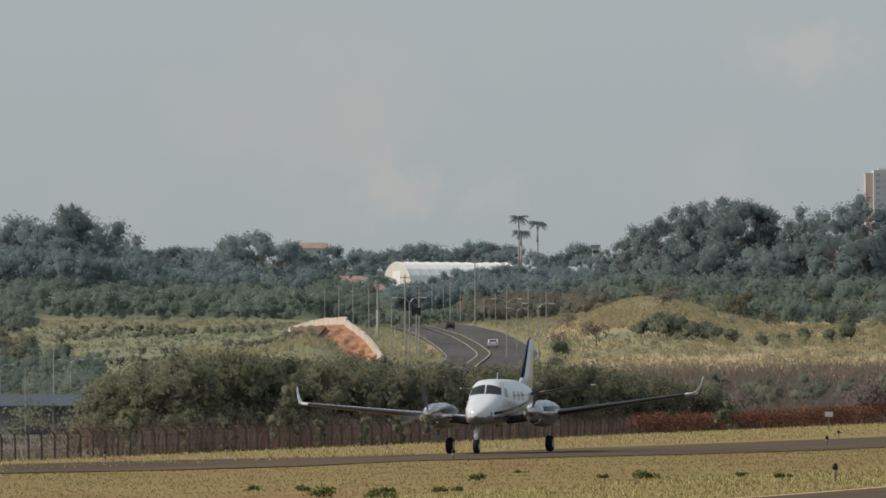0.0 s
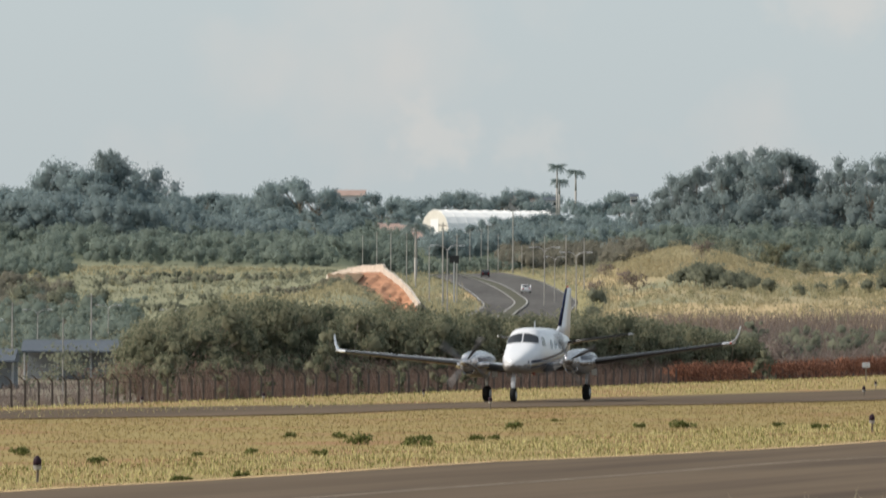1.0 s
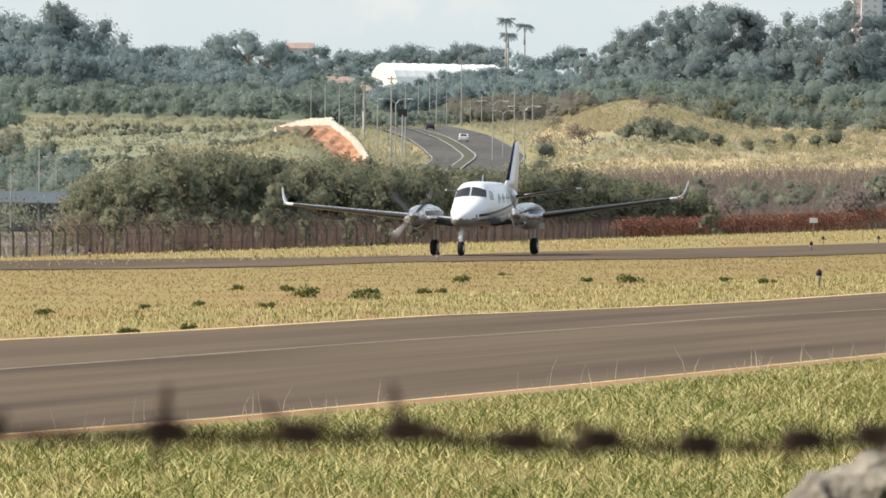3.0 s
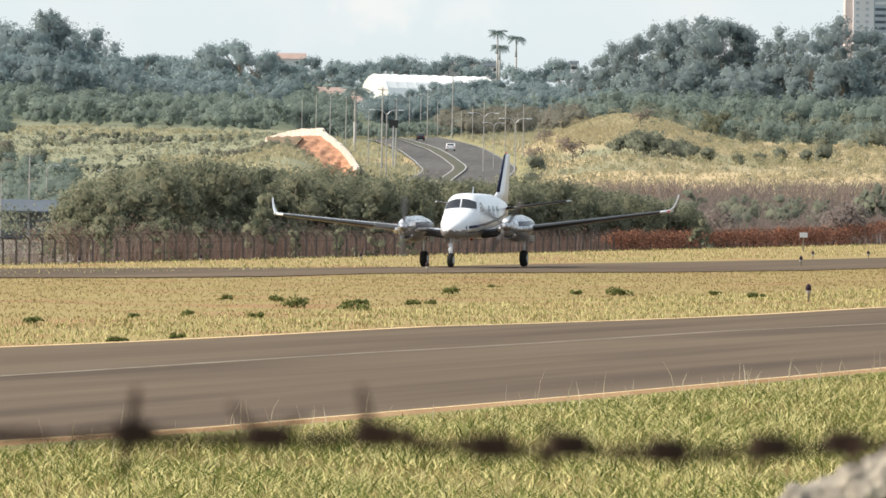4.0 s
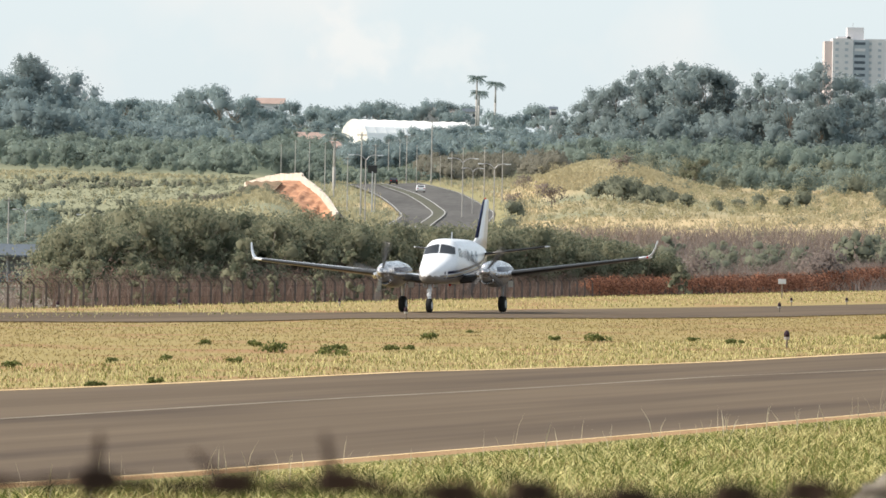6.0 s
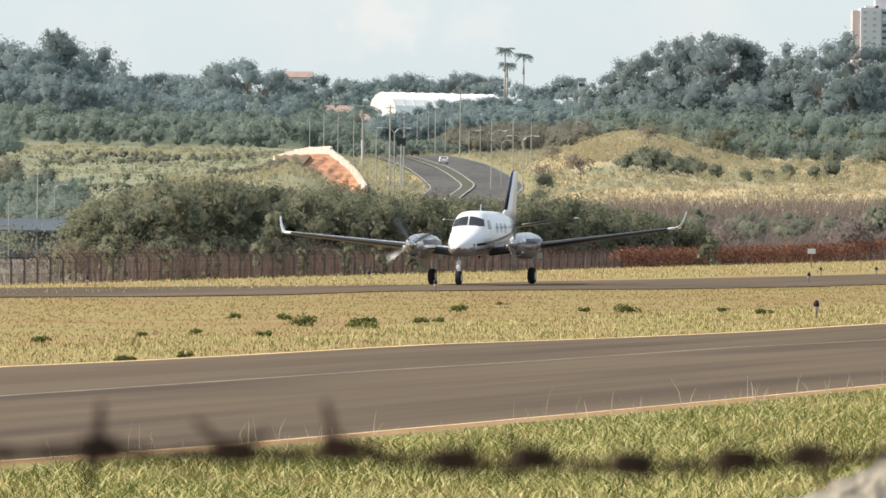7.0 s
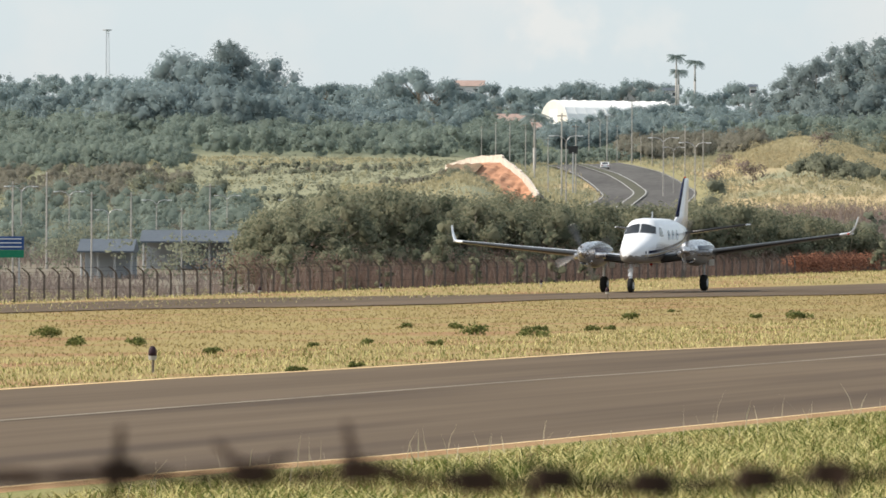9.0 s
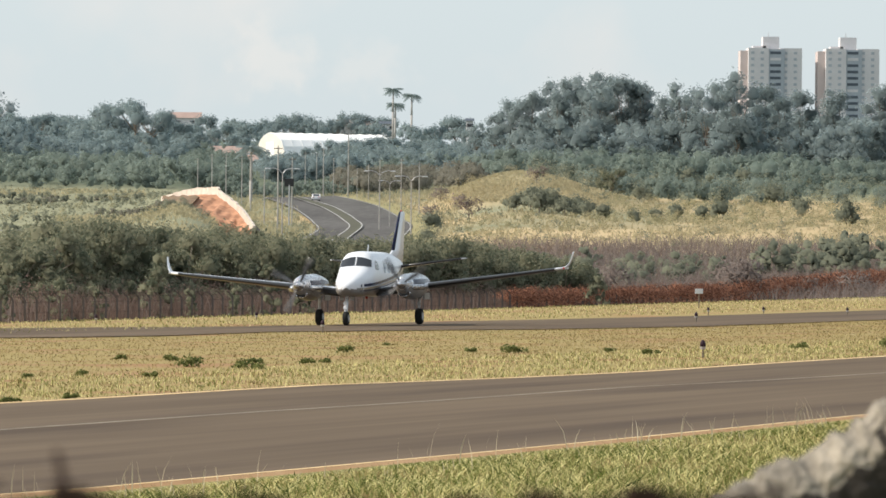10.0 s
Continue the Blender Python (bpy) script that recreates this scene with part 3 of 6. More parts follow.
def ribbon(name, mat, left, right, lift, label, parent=None, kind="structure", fall=0.0):
    """A paved strip between two lines of ground points, draped on the land."""
    v, f = [], []
    for (lx, ly), (rx, ry) in zip(left, right):
        for k in range(7):
            s = k / 6
            x, y = lx + (rx - lx) * s, ly + (ry - ly) * s
            v.append((x, y, gz(x, y) + lift - fall * (1 - s)))
    for i in range(len(left) - 1):
        for k in range(6):
            a = i * 7 + k
            f.append((a, a + 1, a + 8, a + 7))
    ob = raw(name, v, f, mat, parent, smooth=True)
    return tagged(ob, label, name.split("_")[0], kind=kind) if parent is None else ob


def bounds(points):
    """An edge of a pavement as offsets across the taxiways' direction, by way along it."""
    at_s = [p.x * AX + p.y * AY for p in points]
    at_o = [-p.x * AY + p.y * AX for p in points]
    return np.array(at_s), np.array(at_o)


def edge_run(edge, lo, hi, step, off=0.0):
    out = []
    k = int((hi - lo) / step) + 1
    for i in range(k):
        s = lo + i * step
        o = float(np.interp(s, *edge)) + off
        out.append((AX * s - AY * o, AY * s + AX * o))
    return out


NEAR_A = bounds([meet(a, e) for a, e in ((-822, -442), (-422, -412), (-21, -371), (379, -330), (747, -290))])
NEAR_B = bounds([meet(a, e) for a, e in ((-684, -260), (-494, -250), (-284, -236), (0, -216), (216, -206), (416, -196), (616, -184), (784, -171))])
FAR_A = bounds([meet(a, e) for a, e in ((-784, -139), (-284, -131), (0, -118), (416, -111), (716, -103))])
FAR_B = bounds([meet(a, e) for a, e in ((-784, -124), (-484, -117), (-284, -114), (0, -109), (216, -100), (416, -94), (716, -84))])
taxi_near = ribbon("taxiway_near", M["asphalt"], edge_run(NEAR_A, -160, 700, 4), edge_run(NEAR_B, -160, 700, 4), 0.03, "weathered grey-brown asphalt taxiway with worn yellow edge lines")
taxi_far = ribbon("taxiway_far", M["asphalt"], edge_run(FAR_A, -60, 372, 6), edge_run(FAR_B, -60, 372, 6), 0.03, "asphalt taxiway on which the aircraft waits")


def painted(name, edge, off, wide, mat, parent, lo=-60, hi=300, fall=0.0):
    return ribbon(name, mat, edge_run(edge, lo, hi, 4, off), edge_run(edge, lo, hi, 4, off + wide), 0.035, "", parent, fall=fall)


MID = (NEAR_B[0], 0.42 * np.interp(NEAR_B[0], *NEAR_A) + 0.58 * NEAR_B[1])
painted("edge_line", NEAR_A, 0.0, 0.10, M["yellow"], taxi_near)
painted("edge_line", NEAR_B, -0.46, 0.28, M["yellow"], taxi_near)
painted("centre_line", MID, 0.0, 0.20, M["line"], taxi_near)
painted("soil_edge", NEAR_A, -0.11, 0.08, M["redsoil"], taxi_near, fall=0.045)


# ---- grass ----
def blades(name, pts, tall, wide, lean, mat, label, seed):
    """Many blades, each a narrow bent strip of two quads, as one stuff object."""
    rng = np.random.default_rng(seed)
    n = len(pts)
    th = rng.uniform(0, 2 * math.pi, n)
    h = tall * rng.uniform(0.45, 1.25, n)
    w = wide * rng.uniform(0.6, 1.3, n)
    bend = lean * rng.uniform(0.2, 1.3, n) * h
    side = np.stack((np.cos(th), np.sin(th), np.zeros(n)), 1)
    fa = rng.uniform(0, 2 * math.pi, n)
    fall = np.stack((np.cos(fa), np.sin(fa), np.zeros(n)), 1)
    up = np.array((0, 0, 1.0))
    base = pts
    mid = base + up * (h * 0.6)[:, None] + fall * (bend * 0.35)[:, None]
    tip = base + up * h[:, None] + fall * bend[:, None]
    v = np.stack((base - side * w[:, None], base + side * w[:, None], mid - side * (w * 0.7)[:, None], mid + side * (w * 0.7)[:, None], tip), 1).reshape(-1, 3)
    k = np.arange(n)[:, None] * 5
    f = np.concatenate((k + np.array((0, 1, 3)), k + np.array((0, 3, 2)), k + np.array((2, 3, 4))), 0)
    return tagged(raw(name, v, f, mat), label, "grass", kind="stuff")


def strip_points(n, a_line, b_line, seed, lo, hi, power=1.0, patch=0.0, clear=None):
    """Scattered ground points between two lines parallel to the taxiways, seen from the fence."""
    rng = np.random.default_rng(seed)
    s = rng.uniform(lo, hi, n)
    q = rng.uniform(0, 1, n) ** power
    x = AX * s + (a_line[0] * (1 - q) + b_line[0] * q)
    y = AY * s + (a_line[1] * (1 - q) + b_line[1] * q)
    keep = (np.abs(x / np.maximum(y, 1)) * LENS < 1350)
    if clear is not None:      # metres kept free before the near taxiway's edge
        keep &= (-x * AY + y * AX) < np.interp(x * AX + y * AY, *NEAR_A) - clear
    x, y = x[keep], y[keep]
    if patch:
        wob = np.sin(x * 1.7 + 3 * np.sin(y * 0.35)) + np.sin(y * 0.8 + 2 * np.sin(x * 0.9))
        keep = rng.uniform(-2.2, 2.2, len(x)) < wob + patch
        x, y = x[keep], y[keep]
    return np.stack((x, y, land(x, y) - 0.01), 1)


def between(n, lo_edge, hi_edge, seed, lo, hi, patch=0.0, part_of=1.0):
    """Scattered ground points between the edges of two pavements."""
    rng = np.random.default_rng(seed)
    s = rng.uniform(lo, hi, n)
    q = rng.uniform(0, 1, n) * part_of
    o = (np.interp(s, *lo_edge) + 0.05) * (1 - q) + (np.interp(s, *hi_edge) - 0.05) * q
    x, y = AX * s - AY * o, AY * s + AX * o
    keep = np.abs(x / np.maximum(y, 1)) * LENS < 1350
    x, y = x[keep], y[keep]
    if patch:
        wob = np.sin(x * 1.7 + 3 * np.sin(y * 0.35)) + np.sin(y * 0.8 + 2 * np.sin(x * 0.9))
        keep = rng.uniform(-2.2, 2.2, len(x)) < wob + patch
        x, y = x[keep], y[keep]
    return np.stack((x, y, land(x, y) - 0.01), 1)


def by_edge(pts):
    """Mown shorter along the near taxiway's edge."""
    away = np.interp(pts[:, 0] * AX + pts[:, 1] * AY, *NEAR_A) - (-pts[:, 0] * AY + pts[:, 1] * AX)
    return np.clip(0.14 + 0.50 * away, 0.2, 1.0)


lawn = [strip_points(60000, (0, 36.0), (0, 68.0), 31, -30, 40, clear=0.11), strip_points(150000, (0, 36.0), (0, 67.3), 11, -30, 40, patch=0.5, clear=0.11), strip_points(60000, (0, 36.0), (0, 67.0), 32, -30, 40, patch=-0.9, clear=0.3)]
blades("near_straw", lawn[0], 0.11 * by_edge(lawn[0]), 0.006, 1.5, M["drygrass"], "flattened straw among the near grass", 41)
blades("near_grass", lawn[1], 0.13 * by_edge(lawn[1]), 0.0085, 1.6, M["greengrass"], "mown green and straw-coloured grass beside the taxiway", 21)
blades("dark_tufts", lawn[2], 0.16 * by_edge(lawn[2]), 0.009, 1.3, M["clump"], "dark green tufts among the mown grass", 42)
blades("tall_stalks", strip_points(130, (0, 62.0), (0, 67.9), 12, -12, 26), 0.36, 0.005, 0.5, M["stalk"], "scattered dry seed stalks at the asphalt edge", 22)
blades("strip_grass", between(230000, NEAR_B, FAR_A, 13, 20, 330, patch=0.9), 0.06, 0.013, 1.5, M["drygrass"], "dry yellow grass between the two taxiways", 23)
blades("edge_grass", between(60000, NEAR_B, FAR_A, 14, 20, 320, part_of=0.22, patch=0.6), 0.10, 0.009, 0.8, M["greengrass"], "greener grass fringe along the asphalt", 24)
blades("verge_green", strip_points(44000, (0, 245.0), (0, 400.0), 16, -120, 260, patch=0.6), 0.12, 0.016, 0.8, M["greengrass"], "greenish grass in the verge before the fence", 26)
blades("verge_grass", strip_points(20000, (0, 245.0), (0, 400.0), 15, -120, 260), 0.10, 0.018, 0.9, M["drygrass"], "dry verge behind the far taxiway", 25)


# ---- leaves and trees ----
def ball(level):
    """Unit ball of triangles: its points and faces."""
    bm = bmesh.new()
    bmesh.ops.create_icosphere(bm, subdivisions=level, radius=1.0)
    v = np.array([p.co[:] for p in bm.verts])
    f = np.array([[p.index for p in q.verts] for q in bm.faces])
    bm.free()
    return v, f


BALLS = {1: ball(1)}


def leaf_cloud(blobs, n, size, seed, flat=0.4, squash=1.0, core=0, even=0.6):
    """A crown on blobs (x, y, z, r): leaf clumps on their skins, over dense inner foliage when core is set."""
    rng = np.random.default_rng(seed)
    blobs = np.asarray(blobs, float)
    heart = blobs[:, :3].mean(axis=0) - np.array((0, 0, 0.35 * np.ptp(blobs[:, 2]) + 0.2 * blobs[:, 3].mean()))
    wgt = blobs[:, 3] ** 2
    pick = rng.choice(len(blobs), n, p=wgt / wgt.sum())
    d = rng.normal(size=(n, 3))
    d /= np.linalg.norm(d, axis=1)[:, None]
    d[:, 2] = np.where(d[:, 2] < -0.35, -d[:, 2] * 0.6, d[:, 2])
    spread = 0.55 + 0.62 * rng.random(n) ** 0.8
    c = blobs[pick, :3] + d * (blobs[pick, 3] * spread)[:, None] * np.array((1, 1, squash))
    nrm = d + rng.normal(size=(n, 3)) * flat
    nrm /= np.linalg.norm(nrm, axis=1)[:, None]
    t = np.cross(nrm, rng.normal(size=(n, 3)))
    t /= np.linalg.norm(t, axis=1)[:, None] + 1e-9
    b = np.cross(nrm, t)
    s = size * rng.uniform(0.5, 1.25, n)[:, None]
    v = np.stack((c - t * s, c - b * s * 0.55 - nrm * s * 0.2, c + t * s, c + b * s * 0.55 - nrm * s * 0.15), 1).reshape(-1, 3)
    k = np.arange(n)[:, None] * 4
    f = np.concatenate((k + np.array((0, 1, 2)), k + np.array((0, 2, 3))), 0)

    def swell(dirs, at):
        g = at - heart
        g /= np.linalg.norm(g, axis=1)[:, None] + 1e-9
        out = dirs * (1 - even) + g * even + np.array((0, 0, 0.55)) + rng.normal(size=dirs.shape) * 0.15
        return out / (np.linalg.norm(out, axis=1)[:, None] + 1e-9)

    nr = np.repeat(swell(d, c), 4, axis=0)
    if core:
        bv, bf = BALLS[core]
        m = len(blobs)
        dirs = np.tile(bv, (m, 1))
        rad = np.repeat(blobs[:, 3], len(bv)) * rng.uniform(0.40, 0.66, m * len(bv))
        cv = np.repeat(blobs[:, :3], len(bv), axis=0) + dirs * rad[:, None] * np.array((1, 1, squash))
        cf = (bf[None] + (np.arange(m) * len(bv))[:, None, None]).reshape(-1, 3)
        f = np.concatenate((f, cf + len(v)), 0)
        v = np.concatenate((v, cv), 0)
        nr = np.concatenate((nr, swell(dirs, cv)), 0)
    return v, f, nr


def crown_blobs(kind, rng):
    """Blobs of a crown one metre high for a kind of tree."""
    out = []
    if kind == "round":
        for _ in range(16):
            out.append((rng.uniform(-0.36, 0.36), rng.uniform(-0.36, 0.36), rng.uniform(0.28, 0.84), rng.uniform(0.11, 0.21)))
    elif kind == "spread":
        for _ in range(10):
            a, r = rng.uniform(0, 6.28), rng.uniform(0.0, 0.52)
            out.append((r * math.cos(a), r * math.sin(a), 0.86 - 0.5 * r * r + rng.uniform(-0.22, 0.02), rng.uniform(0.11, 0.2)))
    elif kind == "tall":
        for i in range(30):
            h = rng.uniform(0.06, 0.95)
            w = 0.17 * (1.15 - h) + 0.03
            out.append((rng.uniform(-w, w) * 1.4, rng.uniform(-w, w) * 1.4, h, rng.uniform(0.06, 0.135)))
    else:  # shrub
        for _ in range(8):
            a, r = rng.uniform(0, 6.28), rng.uniform(0, 0.5)
            out.append((r * math.cos(a), r * math.sin(a), rng.uniform(0.18, 0.66), rng.uniform(0.2, 0.34)))
    top = max(z + r for x, y, z, r in out)
    return [(x, y, z / top, r / top) for x, y, z, r in out]


def tree(name, kind, tall, n, leaf, mat, seed, label, core=1):
    rng = np.random.default_rng(seed)
    top = empty(name)
    bl = [(x * tall, y * tall, z * tall, r * tall) for x, y, z, r in crown_blobs(kind, rng)]
    bm = bmesh.new()
    r0 = tall * (0.010 if kind == "tall" else 0.022)
    tube(bm, (0, 0, -0.4), (0.02 * tall, 0, 0.45 * tall), r0, r0 * 0.6, 7)
    for x, y, z, r in bl:
        if kind != "shrub" or rng.random() < 0.6:
            tube(bm, (0.015 * tall, 0, min(z * 0.55, 0.42 * tall)), (x * 0.9, y * 0.9, z), r0 * 0.42, r0 * 0.12, 5)
    part("trunk", bm, M["bark"], top)
    v, f, nr = leaf_cloud(bl, n, leaf, seed + 1, core=core)
    raw("crown", v, f, mat, top, normals=nr)
    return tagged(top, label, "shrub" if kind == "shrub" else "tree", group=label)


def plant(protos, x, y, s, rng, sink=0.1):
    p = protos[rng.integers(len(protos))]
    ob = copy_thing(p, Matrix.Identity(4))
    ob.matrix_basis = Matrix.LocRotScale((x, y, gz(x, y) - sink), Euler((0, 0, rng.uniform(0, 6.28))), (s, s, s * rng.uniform(0.95, 1.05)))
    return ob


def park(protos, rng):
    """The first of each kind stands among its copies, far off in the woods."""
    for p in protos:
        x, y = rng.uniform(480, 700), rng.uniform(2300, 2500)
        p.matrix_basis = Matrix.Translation((x, y, gz(x, y) - 0.2))


RNG = np.random.default_rng(77)
belt_kinds = [tree("belt_shrub", "round", 6.0, 1450, 0.18, M["bush"], 100 + i, "dense dark green thicket shrub behind the fence") for i in range(4)]
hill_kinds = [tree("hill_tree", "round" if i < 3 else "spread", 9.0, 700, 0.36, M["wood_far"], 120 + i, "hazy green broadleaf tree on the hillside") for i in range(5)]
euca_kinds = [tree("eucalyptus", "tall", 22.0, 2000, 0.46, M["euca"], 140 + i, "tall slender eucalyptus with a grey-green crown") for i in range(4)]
scrub_kinds = [tree("scrub_bush", "shrub", 3.0, 420, 0.17, M["scrub"], 160 + i, "low olive-green scrub bush on the slope") for i in range(3)]
straw_kinds = [tree("tussock", "shrub", 1.8, 160, 0.34, M["straw"], 170 + i, "pale straw-coloured grass tussock on the slope") for i in range(3)]
twig_kinds = [tree("bare_shrub", "shrub", 3.2, 420, 0.16, M["twig"], 180 + i, "dry brownish bare shrub", core=0) for i in range(2)]

# the thicket belt behind the fence
for i in range(130):
    a = RNG.uniform(-560, 520)
    d = RNG.uniform(0, 1)
    base = 452 + (a + 600) * 0.115
    y = base + 12 + d * 34
    crown_top = np.interp(a, (-600, -520, -420, -100, 100, 300, 420, 520), (20, 57, 82, 73, 64, 56, 36, 16)) - 9 * (1 - d)
    want = EYE + crown_top * y / LENS - gz(a * y / LENS, y)
    plant(belt_kinds, a * y / LENS, y, max(want, 3.0) / 6.0 * RNG.uniform(0.9, 1.06), RNG)


def clump_field(name, mat, places, label, n, leaf, category="woods", core=1):
    """Far woods that nobody could count: one joined object of crowns on the land."""
    vs, fs, ns, k = [], [], [], 0
    rng = np.random.default_rng(len(places))
    for x, y, h, kind in places:
        bl = [(bx * h, by * h, bz * h, br * h) for bx, by, bz, br in crown_blobs(kind, rng)]
        v, f, nr = leaf_cloud(bl, n, leaf * (h / 8) ** 0.5, int(rng.integers(1e9)), flat=0.28, core=core)
        v = v + np.array((x, y, gz(x, y) - 0.08 * h))
        vs.append(v)
        ns.append(nr)
        fs.append(f + k)
        k += len(v)
    return tagged(raw(name, np.concatenate(vs), np.concatenate(fs), mat, normals=np.concatenate(ns)), label, category, kind="stuff")


def scatter(n, a0, a1, d0, d1, h0, h1, kinds, rng):
    out = []
    for _ in range(n):
        d = rng.uniform(d0, d1)
        out.append((rng.uniform(a0, a1) * d / LENS, d, rng.uniform(h0, h1), kinds[rng.integers(len(kinds))]))
    return out


mid = scatter(235, -1120, -190, 1400, 1640, 4.5, 8, ("round", "shrub"), RNG)
mid += scatter(130, 330, 1110, 1480, 1700, 5, 10, ("round", "shrub"), RNG)
mid += scatter(90, -190, -90, 1480, 1900, 4, 8, ("round", "shrub"), RNG) + scatter(70, 150, 420, 1690, 1830, 5, 8, ("round", "shrub"), RNG)
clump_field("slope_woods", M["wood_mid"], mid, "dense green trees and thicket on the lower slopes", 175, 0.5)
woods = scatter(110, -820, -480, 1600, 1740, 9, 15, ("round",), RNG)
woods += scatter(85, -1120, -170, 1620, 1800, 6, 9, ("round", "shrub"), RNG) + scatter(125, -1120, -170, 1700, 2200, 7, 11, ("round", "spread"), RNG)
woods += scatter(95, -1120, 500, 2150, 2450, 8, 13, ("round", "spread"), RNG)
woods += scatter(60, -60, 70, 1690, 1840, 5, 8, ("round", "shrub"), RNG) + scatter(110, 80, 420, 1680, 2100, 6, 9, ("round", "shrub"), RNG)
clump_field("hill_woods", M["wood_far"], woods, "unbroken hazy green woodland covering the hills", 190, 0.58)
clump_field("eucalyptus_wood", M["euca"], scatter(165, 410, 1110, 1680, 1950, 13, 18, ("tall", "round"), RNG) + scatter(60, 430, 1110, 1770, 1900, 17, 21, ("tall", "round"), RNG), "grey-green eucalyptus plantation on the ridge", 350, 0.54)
clump_field("slope_scrub", M["scrub"], scatter(380, -1200, -215, 900, 1400, 0.6, 1.8, ("shrub",), RNG) + scatter(90, -1120, -500, 600, 900, 1.5, 5.0, ("shrub", "round"), RNG) + scatter(50, -1120, -560, 540, 760, 2.5, 5.0, ("round", "shrub"), RNG) + scatter(70, -250, -140, 985, 1062, 0.7, 1.6, ("shrub",), RNG) + scatter(110, 230, 1200, 880, 1200, 0.8, 2.2, ("shrub",), RNG) + scatter(160, 420, 1200, 1230, 1560, 2.5, 6.0, ("shrub", "round"), RNG), "patchy olive scrub on the slopes", 95, 0.26, core=0)
def slope_points(n, a0, a1, d0, d1, seed, patch):
    rng = np.random.default_rng(seed)
    d = rng.uniform(d0, d1, n)
    x = rng.uniform(a0, a1, n) * d / LENS
    wob = np.sin(x * 0.21 + 2 * np.sin(d * 0.021)) + np.sin(d * 0.06 + 2.5 * np.sin(x * 0.13))
    keep = rng.uniform(-2.2, 2.2, n) < wob + patch
    x, d = x[keep], d[keep]
    return np.stack((x, d, land(x, d) - 0.05), 1)


blades("slope_grass", np.concatenate((slope_points(24000, 255, 1110, 940, 1340, 51, 0.0), slope_points(16000, 285, 560, 1180, 1310, 52, 1.2), slope_points(2600, -1120, -240, 940, 1400, 53, -0.8), slope_points(5000, -1120, -260, 1290, 1400, 57, 0.6), slope_points(3000, -260, -140, 970, 1060, 55, 1.0), slope_points(6000, -420, -100, 860, 1015, 56, 0.9))), 0.6, 0.16, 0.8, M["straw"], "tall pale straw grass on the slopes", 54)
clump_field("tussocks", M["straw"], scatter(240, 270, 1110, 960, 1330, 1.2, 2.8, ("shrub",), RNG), "rounded pale grass tussocks on the mound", 130, 0.20, core=0)
clump_field("hill_brush", M["dullbrush"], scatter(150, 75, 320, 1470, 1700, 3.5, 6.0, ("shrub", "round"), RNG), "dull brown half-bare thicket on the hillside", 190, 0.34)
clump_field("crest_thicket", M["wood_mid"], scatter(80, -130, 120, 1462, 1530, 2.5, 5.0, ("shrub", "round"), RNG), "green thicket where the road passes over the crest", 120, 0.3)
blades("slope_sward", np.concatenate((slope_points(20000, -1120, -215, 880, 1400, 71, 0.2), slope_points(4000, 240, 1110, 860, 1100, 72, -0.6))), 0.28, 0.22, 1.3, M["sward"], "rough olive-green grass and low weeds on the slopes", 73)
blades("dry_brush", np.concatenate((slope_points(26000, 230, 1110, 620, 930, 74, 0.9), slope_points(9000, -1150, -600, 640, 900, 75, 0.0))), 2.2, 0.055, 0.7, M["twig"], "brownish leafless brush in the hollow", 76)
clump_field("hollow_scrub", M["scrub"], scatter(46, 400, 760, 690, 800, 2.0, 4.0, ("shrub", "round"), RNG) + scatter(24, 840, 1150, 735, 800, 3.5, 6.5, ("round",), RNG), "dusty olive bushes in the hollow behind the fence", 260, 0.15, "scrub")
clump_field("pale_scrub", M["paleolive"], scatter(190, 560, 1110, 1060, 1330, 1.2, 3.4, ("shrub",), RNG) + scatter(60, 300, 560, 1010, 1120, 0.8, 1.8, ("shrub",), RNG) + scatter(70, -1120, -300, 980, 1380, 0.8, 2.2, ("shrub",), RNG), "pale olive bushes and tall grass on the slopes", 170, 0.2, "scrub", core=0)
clump_field("brown_thicket", M["dullbrush"], scatter(34, -350, -215, 1010, 1060, 0.6, 1.3, ("shrub",), RNG) + scatter(46, -640, -300, 1180, 1250, 0.6, 1.5, ("shrub",), RNG) + scatter(210, -1120, -680, 930, 1200, 2.0, 3.6, ("shrub",), RNG), "dull brown thicket on the lower slope", 150, 0.24, "scrub")
clump_field("field_scrub", M["scrub"], scatter(80, -660, -260, 1150, 1290, 0.7, 1.8, ("shrub",), RNG) + scatter(40, -660, -420, 930, 1010, 0.8, 2.0, ("shrub",), RNG), "low green scrub in bands across the field", 130, 0.2, "scrub")
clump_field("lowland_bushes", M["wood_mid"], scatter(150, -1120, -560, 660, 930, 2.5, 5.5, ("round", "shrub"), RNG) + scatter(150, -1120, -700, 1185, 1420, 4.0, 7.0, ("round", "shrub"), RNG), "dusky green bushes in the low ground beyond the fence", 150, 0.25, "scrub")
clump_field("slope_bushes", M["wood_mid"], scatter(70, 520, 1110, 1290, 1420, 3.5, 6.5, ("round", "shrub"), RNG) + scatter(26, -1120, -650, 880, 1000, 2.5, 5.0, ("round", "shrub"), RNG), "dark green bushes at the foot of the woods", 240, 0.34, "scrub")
blades("dark_brush", slope_points(14000, 230, 1110, 620, 900, 77, -0.2), 1.9, 0.06, 0.8, M["brush"], "darker brown brush in the hollow", 78)
blades("hollow_straw", slope_points(5000, 230, 1110, 700, 960, 79, -0.6), 1.2, 0.08, 0.7, M["straw"], "pale dry grass among the brush", 80)
clump_field("brush_heads", M["twig"], scatter(120, 250, 1110, 640, 930, 1.8, 3.6, ("shrub",), RNG), "pale brown bare bushes among the brush", 150, 0.14, core=0)


